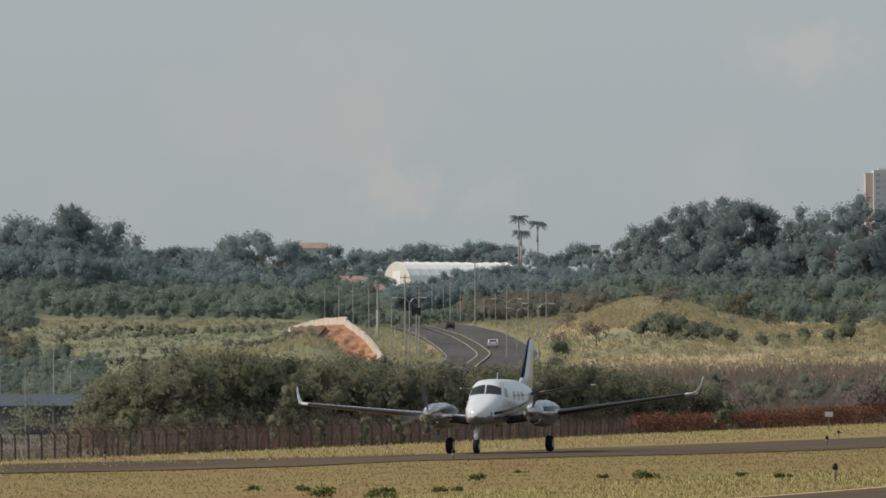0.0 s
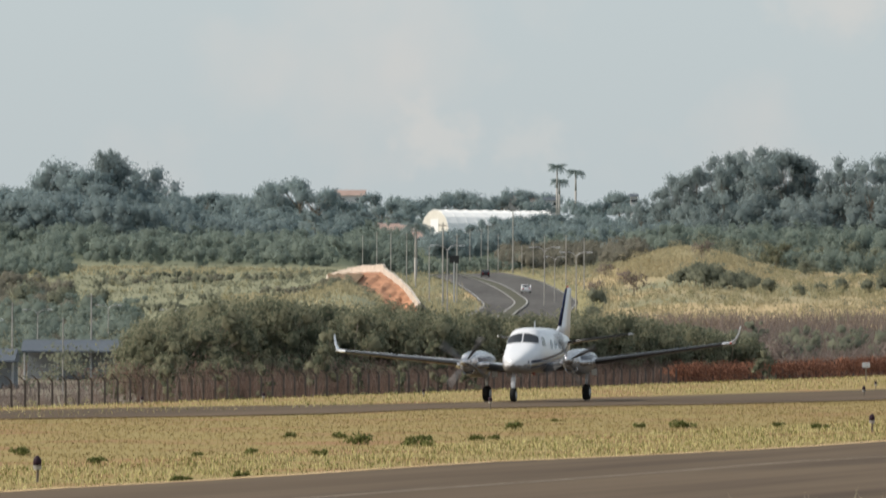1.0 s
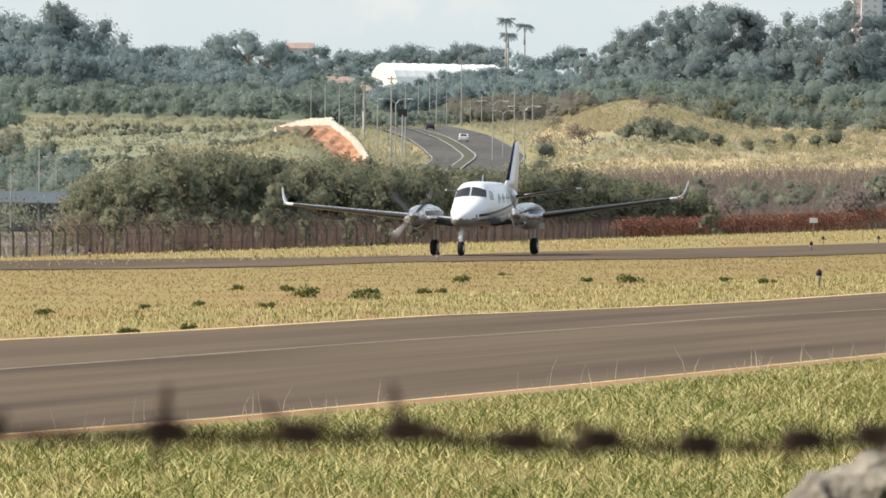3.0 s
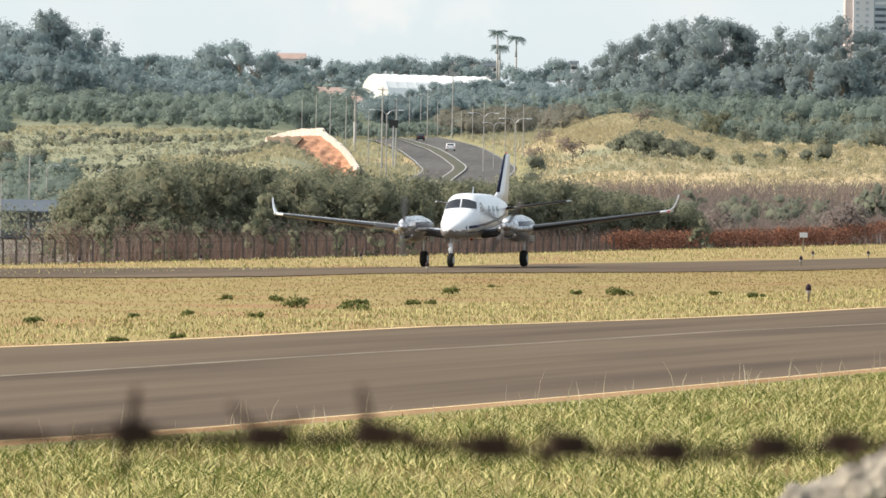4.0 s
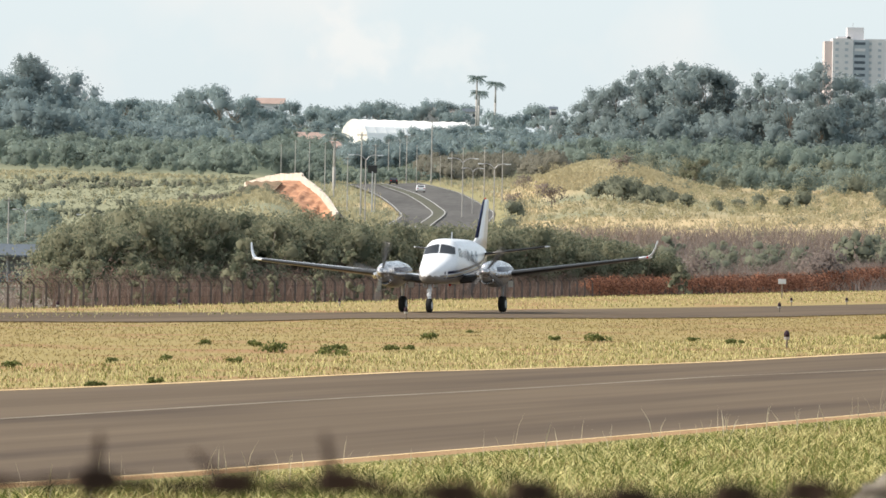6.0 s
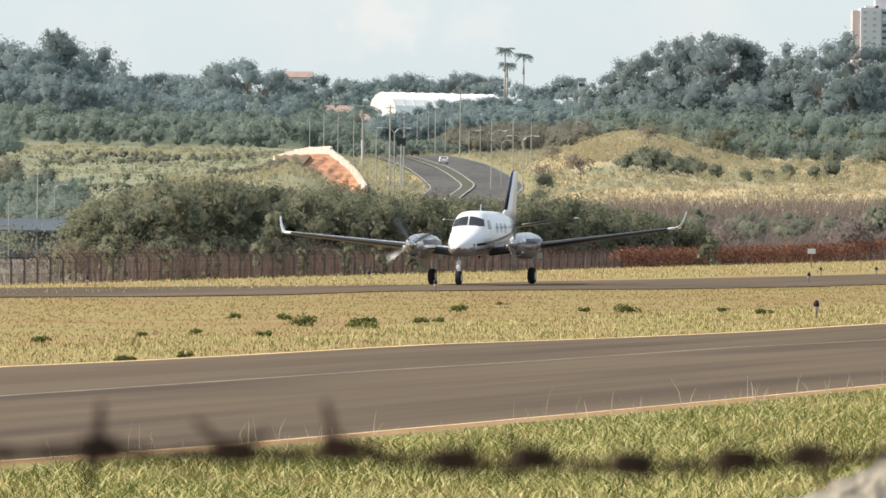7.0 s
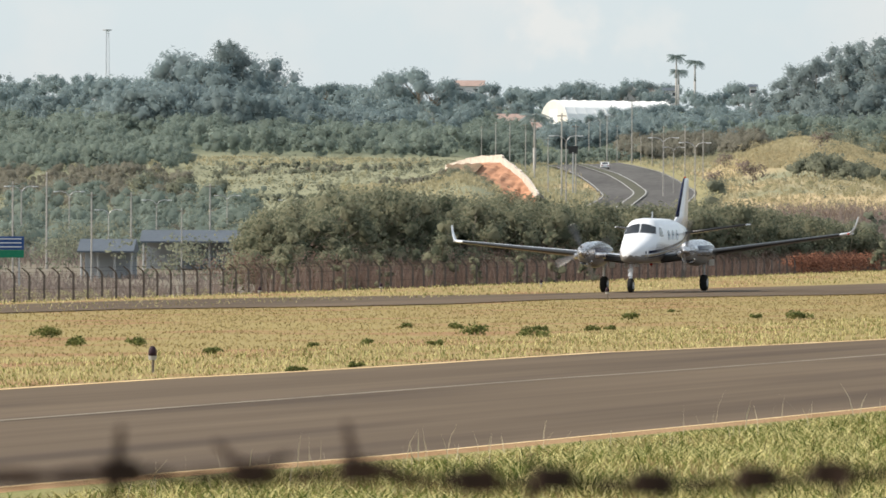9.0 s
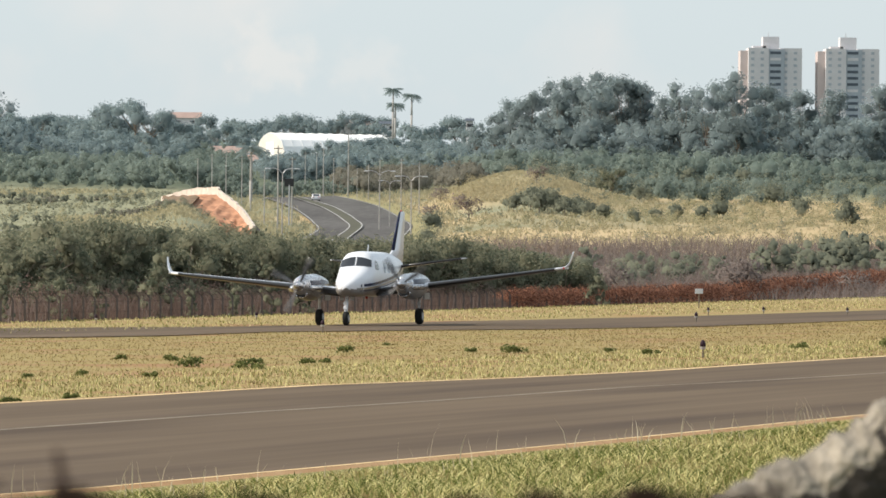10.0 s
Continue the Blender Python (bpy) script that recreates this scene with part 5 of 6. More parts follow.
tagged(finish("fence_wires", bm, M["wire"]), "rusty strands strung along the perimeter fence", "fence wire", kind="stuff")

# dry creeper over the far part of the fence, and brush along its foot
pl = []
for i in range(500):
    s = RNG.uniform(163, 330)
    pl.append((FENCE[0] + AX * s + RNG.normal(0, 0.2), FENCE[1] + AY * s + RNG.normal(0, 0.4), RNG.uniform(2.6, 3.3), "spread" if i % 3 else "shrub"))
clump_field("creeper", M["creeper"], pl, "reddish-brown dried creeper hanging over the fence", 110, 0.16, "creeper", core=0)
def fence_points(n, lo, hi, back0, back1, seed):
    rng = np.random.default_rng(seed)
    q, b = rng.uniform(lo, hi, n), rng.uniform(back0, back1, n)
    x, y = FENCE[0] + AX * q - 0.95 * b, FENCE[1] + AY * q + 0.31 * b + b * 0.6
    wob = np.sin(q * 0.9 + np.sin(q * 0.31) * 3) + np.sin(q * 2.3)
    keep = rng.uniform(-2.4, 2.4, n) < wob + 1.3
    return np.stack((x, y, land(x, y) - 0.05), 1)[keep]


blades("fence_brush", np.concatenate((fence_points(15000, 52, 190, 0.5, 9, 91), fence_points(7000, 160, 320, 0.5, 7, 92))), 2.5, 0.035, 0.45, M["brush"], "reddish-brown dry brush crowding the fence", 93)
blades("rank_grass", slope_points(9000, -1120, -600, 425, 620, 96, 0.8), 0.7, 0.05, 0.8, M["twig"], "dull rank grass behind the fence", 97)
blades("fence_stems", fence_points(1500, 40, 200, 0.5, 9, 94), 2.9, 0.03, 0.3, M["twig"], "pale bare stems among the brown brush", 95)
pl = []
for i in range(230):
    s = RNG.uniform(52, 175)
    pl.append((FENCE[0] + AX * s - RNG.uniform(3, 12), FENCE[1] + AY * s + RNG.uniform(4, 14), RNG.uniform(2.6, 4.6), "shrub"))
clump_field("thicket_stems", M["brush"], pl, "grey-brown leafless stems at the thicket's foot", 140, 0.13, "brush", core=0)
pl = []
for i in range(120):
    s = RNG.uniform(-90, 40)
    pl.append((FENCE[0] + AX * s - RNG.uniform(6, 22), FENCE[1] + AY * s + RNG.uniform(12, 60), RNG.uniform(0.6, 1.4), "shrub"))
lower = []
for i in range(150):
    s = RNG.uniform(66, 100) if i % 2 else RNG.uniform(78, 175)
    lower.append((FENCE[0] + AX * s - RNG.uniform(5, 15), FENCE[1] + AY * s + RNG.uniform(9, 18), RNG.uniform(3.0, 4.4) if i % 2 else RNG.uniform(2.4, 3.6), "round"))
clump_field("thicket_skirt", M["bush"], lower, "leafy lower growth of the thicket behind the fence", 260, 0.18, "thicket")
clump_field("fence_scrub", M["paleolive"], pl, "dusty green scrub behind the fence", 110, 0.18, "scrub", core=0)


# ---- the road up the hill ----
def road_line():
    pts = [spot(a, 0, d) for a, d in ((62, 930), (88, 1020), (111, 1105), (97, 1175), (76, 1240), (50, 1315), (22, 1395), (-4, 1458))]
    out = []
    for i in range(len(pts) - 1):
        p0, p1, p2, p3 = pts[max(i - 1, 0)], pts[i], pts[i + 1], pts[min(i + 2, len(pts) - 1)]
        for k in range(6):
            t = k / 6
            out.append(0.5 * (2 * p1 + (p2 - p0) * t + (2 * p0 - 5 * p1 + 4 * p2 - p3) * t * t + (3 * p1 - p0 - 3 * p2 + p3) * t ** 3))
    return out


ROAD = road_line()


def beside(off):
    """Points beside the road's middle line, off metres to its right."""
    out = []
    for i, p in enumerate(ROAD):
        d = (ROAD[min(i + 1, len(ROAD) - 1)] - ROAD[max(i - 1, 0)])
        n = Vector((d.y, -d.x, 0)).normalized()
        q = p + n * off
        out.append((q.x, q.y))
    return out


road = ribbon("road", M["road"], beside(-6.8), beside(9.6), 0.45, "grey dual carriageway winding up the hill")
ribbon("verge", M["fieldgrass"], beside(9.7), beside(14.0), 0.40, "dry grass beside the road", None)
ribbon("median", M["scrubground"], beside(-0.9), beside(0.9), 0.62, "", road)
for o in (-1.25, 0.9):
    ribbon("kerb", M["roadline"], beside(o), beside(o + 0.22), 0.70, "", road)
for o, w in ((-6.5, 0.20), (9.2, 0.16)):
    ribbon("lane_line", M["roadline"], beside(o), beside(o + w), 0.49, "", road)


def car(name, paint, label):
    top = empty(name)
    tagged(top, label, "car")
    bm = bmesh.new()
    prof = ((-2.1, 0.55), (-2.05, 0.85), (-1.2, 0.95), (-0.55, 1.42), (0.9, 1.48), (1.7, 1.02), (2.05, 0.95), (2.1, 0.5), (1.9, 0.28), (-1.9, 0.28))
    rings(bm, [[(x, y * (1 - 0.03 * abs(x)), z if z < 1 else z - 0.02 * abs(x)) for y, z in prof] for x in (-0.84, -0.8, 0.8, 0.84)])
    body = part("body", bm, paint, top)
    for y, z0, nm in ((1.36, 1.06, "rear_window"), (-0.92, 1.02, "windscreen")):
        bm = bmesh.new()
        sgn = 1 if y > 0 else -1
        rings(bm, [[(x, y + sgn * 0.30, z0), (x, y + sgn * 0.03 - sgn * 0.27, z0 + 0.34), (x, y - sgn * 0.3, z0 + 0.32), (x, y + sgn * 0.25, z0 - 0.02)] for x in (-0.66, 0.66)])
        part(nm, bm, M["glass"], body)
    for sx in (-1, 1):
        bm = bmesh.new()
        box(bm, sx * 0.845, 0.15, 1.18, 0.02, 1.7, 0.32, bevel=0.005)
        part("side_window", bm, M["glass"], body)
        bm = bmesh.new()
        box(bm, sx * 0.62, 2.06, 0.8, 0.3, 0.06, 0.16, bevel=0.02)
        part("tail_lamp", bm, M["redlens"], body)
        for sy in (-1.3, 1.3):
            bm = bmesh.new()
            tube(bm, (sx * 0.68, sy, 0.31), (sx * 0.86, sy, 0.31), 0.31, 0.31, 16)
            part("wheel", bm, M["rubber"], top)
    return top


# rough grass and scrub on both sides of the road
def roadside(n, seed, a0, a1, d0, d1):
    rng = np.random.default_rng(seed)
    line = np.array([(p.x, p.y) for p in ROAD])
    d = rng.uniform(d0, d1, n)
    x = rng.uniform(a0, a1, n) * d / LENS
    far = np.hypot(x[:, None] - line[None, :, 0], d[:, None] - line[None, :, 1])
    west = x < line[np.argmin(far, axis=1), 0]
    keep = np.min(far, axis=1) > np.where(west, 8.2, 11.5)
    x, d = x[keep], d[keep]
    return np.stack((x, d, land(x, d) - 0.04), 1)


blades("roadside_grass", roadside(12000, 61, -110, 290, 960, 1560), 0.9, 0.12, 0.5, M["straw"], "rough straw-coloured grass beside the road", 62)
clump_field("roadside_scrub", M["scrub"], [(x, y, 0.8 + 1.6 * ((x * 7.3) % 1.0), "shrub") for x, y, z in roadside(330, 63, -110, 270, 980, 1560)], "low green scrub beside the road", 80, 0.2, "scrub", core=0)

white_car = car("car", M["carwhite"], "white hatchback driving away up the road")
dark_car = car("car", M["cardark"], "dark car driving up the road in the distance")


def ride(a, d):
    p = Vector((a * d / LENS, d, 0))
    return p


def drive_rows(stops):
    rows = []
    for i, (t, a, d) in enumerate(stops):
        p = ride(a, d)
        q = ride(*stops[min(i + 1, len(stops) - 1)][1:]) - ride(*stops[max(i - 1, 0)][1:])
        yaw = math.degrees(math.atan2(-q.x, q.y)) + 180.0
        rows.append((t, pose(p.x, p.y, gz(p.x, p.y) + 0.47, 0, 0, yaw - 0.0)))
    return rows


# ---- road poles and lamps ----
def street_lamp():
    top = empty("street_lamp")
    tagged(top, "tall grey street lamp with a curved double arm", "street lamp", group="street lamps along the road")
    bm = bmesh.new()
    tube(bm, (0, 0, -0.5), (0, 0, 9.6), 0.12, 0.08, 8)
    part("pole", bm, M["polegrey"], top)
    for s in (-1, 1):
        bm = bmesh.new()
        pts = [(0, 0, 9.4), (s * 0.5, 0, 10.0), (s * 1.3, 0, 10.25), (s * 1.9, 0, 10.2)]
        for p, q in zip(pts, pts[1:]):
            tube(bm, p, q, 0.06, 0.06, 6)
        part("arm", bm, M["galv"], top)
        bm = bmesh.new()
        box(bm, s * 2.2, 0, 10.17, 0.8, 0.32, 0.16, bevel=0.05)
        part("lamp_head", bm, M["bar"], top)
    return top


def pole():
    top = empty("utility_pole")
    tagged(top, "plain weathered concrete utility pole", "pole", group="utility poles")
    bm = bmesh.new()
    tube(bm, (0, 0, -0.5), (0, 0, 9.0), 0.10, 0.07, 8)
    part("shaft", bm, M["polegrey"], top)
    bm = bmesh.new()
    box(bm, 0, 0, 8.7, 1.0, 0.09, 0.09)
    part("crossarm", bm, M["bark"], top)
    return top


def stand(protop, spots_):
    for i, (a, d, s) in enumerate(spots_):
        x = a * d / LENS
        m = Matrix.LocRotScale((x, d, gz(x, d)), Euler((0, 0, radians(13 * i % 30))), (s, s, s))
        if i == 0:
            protop.matrix_basis = m
        else:
            copy_thing(protop, m)


stand(street_lamp(), ((152, 1080, 1.0), (208, 1010, 1.0), (170, 1110, 0.8), (-20, 1060, 1.1), (-505, 700, 0.6), (-745, 690, 0.62), (-900, 720, 0.68), (-620, 760, 0.6), (-830, 660, 0.55), (-985, 700, 0.75)))
stand(pole(), ((-76, 1300, 1.25), (-92, 1340, 0.95), (-3, 1160, 1.1), (-28, 1130, 1.3), (96, 1420, 1.3), (52, 1450, 1.0), (40, 1480, 0.9), (112, 1400, 0.6), (132, 1370, 0.7), (152, 1340, 0.8),
               (20, 1500, 0.9), (70, 1440, 0.8), (-52, 1160, 0.9), (-120, 1330, 0.9), (-145, 1360, 0.8), (190, 1240, 0.9), (222, 1180, 0.9), (-170, 1320, 0.7), (-700, 560, 0.6), (-860, 580, 0.72), (-1000, 600, 0.8), (-940, 640, 0.85), (-790, 620, 0.7), (-650, 640, 0.75)))
hb = spot(-8, 138, 1150)
sign = empty("road_sign", Matrix.Translation((hb.x, hb.y, gz(hb.x, hb.y))))
tagged(sign, "dark square road sign seen from behind on a pole", "sign")
bm = bmesh.new()
tube(bm, (0, 0, -0.3), (0, 0, 7.6), 0.14, 0.12, 8)
part("pole", bm, M["galv"], sign)
bm = bmesh.new()
box(bm, 0, 0, 8.0, 1.7, 0.12, 1.4, bevel=0.04)
part("panel", bm, M["boot"], sign)


# ---- the spoil bank beside the road ----
def spoil_bank():
    top = empty("spoil_bank")
    tagged(top, "raw red earth bank with a pale retaining wall along its rim", "embankment")
    rim = [spot(a, e, d) for a, e, d in ((-232, 118, 1075), (-204, 125, 1070), (-170, 131, 1060), (-135, 131, 1050), (-119, 119, 1035), (-99, 104, 1020), (-82, 85, 1000), (-69, 64, 985))]
    foot = [spot(a, e, d) for a, e, d in ((-234, 114, 1068), (-216, 108, 1050), (-196, 104, 1030), (-170, 98, 1015), (-148, 88, 1005), (-122, 74, 995), (-98, 66, 984), (-76, 60, 974))]

    def along(line, s):
        i = min(int(s), len(line) - 2)
        return line[i].lerp(line[i + 1], s - i)

    rng = np.random.default_rng(15)
    bm = bmesh.new()
    cols = []
    for c in range(43):
        s = c / 6
        r, f = along(rim, s), along(foot, s)
        f.z = gz(f.x, f.y) + 0.1
        rill = 0.16 * math.sin(c * 1.9) + 0.14 * math.sin(c * 0.83 + 1)
        col = []
        for k in range(13):
            h = k / 12
            p = f.lerp(r - Vector((0, 0.3, 0.7)), h)
            col.append(bm.verts.new(p + Vector((rng.normal(0, 0.15), 0, (rill + rng.normal(0, 0.09)) * min(1, 4 * h * (1 - h) + 0.1)))))
        col.append(bm.verts.new(r + Vector((1, 12, -3))))
        col.append(bm.verts.new((r.x + 2, r.y + 20, gz(r.x + 2, r.y + 20) - 1)))
        cols.append(col)
    for a, b in zip(cols, cols[1:]):
        for i in range(len(a) - 1):
            bm.faces.new((a[i], b[i], b[i + 1], a[i + 1]))
    earth = part("earth", bm, M["soil"], top, "red earth slope with rain rills", smooth=True)
    # dark dug-over earth towards the low end, below the wall
    bm = bmesh.new()
    rings(bm, [[along(foot, s) + Vector((0, -2.5, 0.1)), along(foot, s).lerp(along(rim, s), 0.5) + Vector((0, -1.5, 0.35 + 0.12 * math.sin(9 * s))), along(foot, s).lerp(along(rim, s), 0.55) + Vector((0, 2, 0))] for s in [0.1 + 0.15 * k for k in range(17)]])
    part("dug_earth", bm, M["dugsoil"], earth, "dark brown dug-over earth")
    # the wall, panel by panel
    for c in range(28):
        p, q = along(rim, c / 4), along(rim, (c + 0.96) / 4)
        h = float(np.interp(c, (0, 8, 12, 13, 27), (0.1, 0.35, 0.55, 0.25, 0.3))) + rng.uniform(-0.06, 0.1)
        bm = bmesh.new()
        rings(bm, [[e + Vector((-0.2, -0.3, -1.1)), e + Vector((-0.2, -0.3, h)), e + Vector((0.2, 0.2, h)), e + Vector((0.2, 0.2, -1.1))] for e in (p, q)])
        part("wall_panel", bm, M["lime"], top)
    # the wall's shadow side: its shade is put in with the dark concrete colour
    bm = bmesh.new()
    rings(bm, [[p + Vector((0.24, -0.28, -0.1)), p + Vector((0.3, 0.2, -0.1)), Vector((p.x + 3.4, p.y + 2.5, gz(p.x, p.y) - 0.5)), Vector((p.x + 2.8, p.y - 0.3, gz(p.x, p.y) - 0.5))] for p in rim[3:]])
    part("outer_wall", bm, M["postdark"], top, "outer face towards the road, its shade put into a dark colour")


spoil_bank()


# ---- buildings on the ridge ----
def arched_hangar():
    top = empty("arched_hangar")
    tagged(top, "long white arched membrane hangar on the ridge", "hangar")
    d = 2100.0
    base = spot(-42, 196, d)
    wide, tall, long_ = 9.6, 6.9, 40.0
    ax = Vector((0.88, 0.475, 0)).normalized()     # along its length
    cr = Vector((ax.y, -ax.x, 0))
    arch = ((1.0, -0.9), (1.0, 0.0), (0.90, 0.36), (0.72, 0.66), (0.46, 0.88), (0.16, 0.985), (0.0, 1.0))
    arch = arch + tuple((-u, w) for u, w in arch[-2::-1])

    def bow(along, grow=0.0, sag=0.0):
        o = base + ax * along
        return [o + cr * (u * (wide + grow)) + Vector((0, 0, w * (tall + grow - sag))) for u, w in arch]

    bm = bmesh.new()
    rings(bm, [bow(long_ * k / 22, 0.0, 0.07 * (k % 2)) for k in range(23)])
    part("membrane", bm, M["membrane"], top, "white membrane roof")
    bm = bmesh.new()
    rings(bm, [bow(-0.12, -0.15), bow(0.05, -0.15)])
    end = part("end_wall", bm, M["canvas"], top, "cream canvas end wall")
    bm = bmesh.new()
    box(bm, 0, 0, 1.6, 5.4, 0.12, 4.6, Matrix.Translation(base - ax * 0.16) @ cr.to_track_quat("X", "Z").to_matrix().to_4x4())
    part("sliding_door", bm, M["membrane"], end)
    for k in range(0, 23, 2):
        bm = bmesh.new()
        pts = bow(long_ * k / 22, 0.06)
        for p, q in zip(pts, pts[1:]):
            tube(bm, p, q, 0.06, 0.06, 5)
        part("rib", bm, M["membrane"], top)


arched_hangar()


def house(a, e, d, w, h, deep, roof, label):
    p = spot(a, e, d)
    top = empty("house", Matrix.Translation(p))
    tagged(top, label, "house")
    bm = bmesh.new()
    box(bm, 0, 0, h / 2 - 3, w, deep, h + 6)
    part("wall", bm, M["wall_pale"], top)
    bm = bmesh.new()
    rings(bm, [[(x, -deep / 2 - 0.5, h - 0.1), (x, 0, h + deep * 0.22), (x, deep / 2 + 0.5, h - 0.1)] for x in (-w / 2 - 0.5, w / 2 + 0.5)])
    part("roof", bm, roof, top, "clay tile roof")
    for i in range(max(2, int(w / 3.5))):
        bm = bmesh.new()
        box(bm, -w / 2 + (i + 0.5) * w / max(2, int(w / 3.5)), -deep / 2 - 0.02, h * 0.55, 1.1, 0.1, 1.1)
        part("window", bm, M["glass"], top)


house(-192, 241, 2250, 10, 3.4, 9, M["tile"], "low pale house with a clay tile roof among trees")
house(-110, 180, 1950, 12, 3.0, 9, M["tile"], "tile-roofed house below the white hangar")
house(-90, 168, 1900, 9, 2.6, 8, M["tile"], "small tile-roofed house at the roadside")
house(110, 236, 2350, 14, 2.6, 8, M["tile"], "low tile-roofed house behind the hangar")
house(164, 236, 2300, 5, 3.0, 5, M["shed"], "pale little building beside the palms")
house(310, 240, 2250, 2.2, 3.6, 4, M["shed"], "white narrow building at the wood's edge")


def apartment_tower(x0, label):
    d = 3000.0
    p = spot(x0 + 55, 0, d)
    top = empty("apartment_tower", Matrix.Translation((p.x, p.y, 0)))
    tagged(top, label, "apartment building", group="apartment towers")
    zt = EYE + 392 * d / LENS
    z0 = gz(p.x, p.y) - 2
    bm = bmesh.new()
    box(bm, -5.8, 0, (z0 + zt) / 2, 9.4, 18, zt - z0)
    box(bm, 9.2, 1.5, (z0 + zt) / 2, 10.2, 18, zt - z0)
    wall = part("wall", bm, M["wall_pale"], top)
    bm = bmesh.new()
    box(bm, 2.0, -0.4, (z0 + zt) / 2 - 0.8, 8.4, 16, zt - z0 + 0.6)
    core = part("core", bm, M["wall_grey"], top, "grey recessed core")
    bm = bmesh.new()
    box(bm, -12.2, 2, (z0 + zt) / 2 - 0.6, 3.6, 14, zt - z0 - 1.2)
    part("side_strip", bm, M["wall_red"], top, "terracotta corner strip")
    bm = bmesh.new()
    box(bm, 0.3, 2, zt + 2.4, 7.6, 9, 6.0)
    box(bm, -5, 2, zt + 0.5, 6, 9, 1.2)
    part("penthouse", bm, M["wall_pale"], top)
    bm = bmesh.new()
    tube(bm, (-0.8, 0, zt + 5), (-0.8, 0, zt + 7.4), 0.25, 0.1, 6)
    part("mast", bm, M["galv"], top)
    lev = int((zt - z0) / 2.9)
    for k in range(max(0, lev - 14), lev):
        z = z0 + k * 2.9 + 1.6
        for x, y in ((-8.6, -9.02), (-4.2, -9.02), (6.8, -7.52), (11.2, -7.52)):
            bm = bmesh.new()
            box(bm, x, y, z, 1.5, 0.2, 1.2)
            part("window", bm, M["wall_grey"], wall)
        bm = bmesh.new()
        box(bm, 2.0, -8.42, z, 5.0, 0.2, 1.25)
        part("balcony", bm, M["shed"] if k % 5 else M["wall_pale"], core)


apartment_tower(786, "pale high-rise apartment tower with a grey core")
apartment_tower(923, "pale high-rise apartment tower with a terracotta strip")


def royal_palm(a, e_top, d, tall, seed):
    rng = np.random.default_rng(seed)
    p = spot(a, e_top, d)
    g = gz(p.x, p.y)
    top = empty("royal_palm", Matrix.Translation((p.x, p.y, p.z - tall)))
    tagged(top, "tall slender royal palm with a feathery crown", "palm", group="palms")
    bm = bmesh.new()
    for z0, z1, r0, r1 in ((-6, tall * 0.4, 0.32, 0.36), (tall * 0.4, tall * 0.8, 0.36, 0.24), (tall * 0.8, tall * 0.93, 0.2, 0.16)):
        tube(bm, (0, 0, z0), (0, 0, z1), r0, r1, 9)
    part("trunk", bm, M["polegrey"], top, smooth=True)
    for k in range(22):
        az = 2 * math.pi * k / 22 + rng.uniform(-0.2, 0.2)
        lift = rng.uniform(0.0, 1.2)
        bm = bmesh.new()
        prev = None
        rib = []
        for i in range(8):
            s = i / 7
            r = 3.5 * s
            z = tall * 0.93 + lift * 1.6 * s - 2.2 * s * s * (1.3 - 0.5 * lift)
            rib.append(Vector((r * math.cos(az), r * math.sin(az), z)))
        side = Vector((-math.sin(az), math.cos(az), 0))
        for i in range(7):
            w = 0.8 * math.sin(math.pi * (i + 0.8) / 8)
            a0, b0 = rib[i], rib[i + 1]
            for sg in (-1, 1):
                q = [bm.verts.new(c) for c in (a0, b0, b0 + side * sg * w + Vector((0, 0, -w * 0.7)), a0 + side * sg * w * 0.9 + Vector((0, 0, -w * 0.8)))]
                bm.faces.new(q)
        part("frond", bm, M["euca"], top)


royal_palm(174, 318, 2200, 14.5, 1)
royal_palm(207, 308, 2190, 12.8, 2)
royal_palm(178, 290, 2230, 9.0, 3)
royal_palm(-76, 215, 1400, 13.5, 4)
royal_palm(-238, 222, 1900, 9.0, 5)


def radio_mast():
    d = 2500.0
    p = spot(-834, 357, d)
    g = gz(p.x, p.y)
    top = empty("radio_mast", Matrix.Translation((p.x, p.y, g)))
    tagged(top, "slender pale lattice radio mast on the hill", "mast")
    h = p.z - g
    for i in range(3):
        bm = bmesh.new()
        a = 2 * math.pi * i / 3
        tube(bm, (1.0 * math.cos(a), 1.0 * math.sin(a), -1), (0.6 * math.cos(a), 0.6 * math.sin(a), h), 0.13, 0.1, 6)
        part("leg", bm, M["bar"], top)
    bm = bmesh.new()
    n = 26
    for k in range(n):
        for i in range(3):
            a, b = 2 * math.pi * i / 3, 2 * math.pi * (i + 1) / 3
            r0, r1 = 1.0 - 0.4 * k / n, 1.0 - 0.4 * (k + 1) / n
            tube(bm, (r0 * math.cos(a), r0 * math.sin(a), h * k / n), (r1 * math.cos(b), r1 * math.sin(b), h * (k + 1) / n), 0.06, 0.06, 4)
    part("bracing", bm, M["bar"], top)
    bm = bmesh.new()
    tube(bm, (0, 0, h - 0.4), (0, 0, h), 1.7, 1.7, 12)
    part("platform", bm, M["galv"], top)


radio_mast()

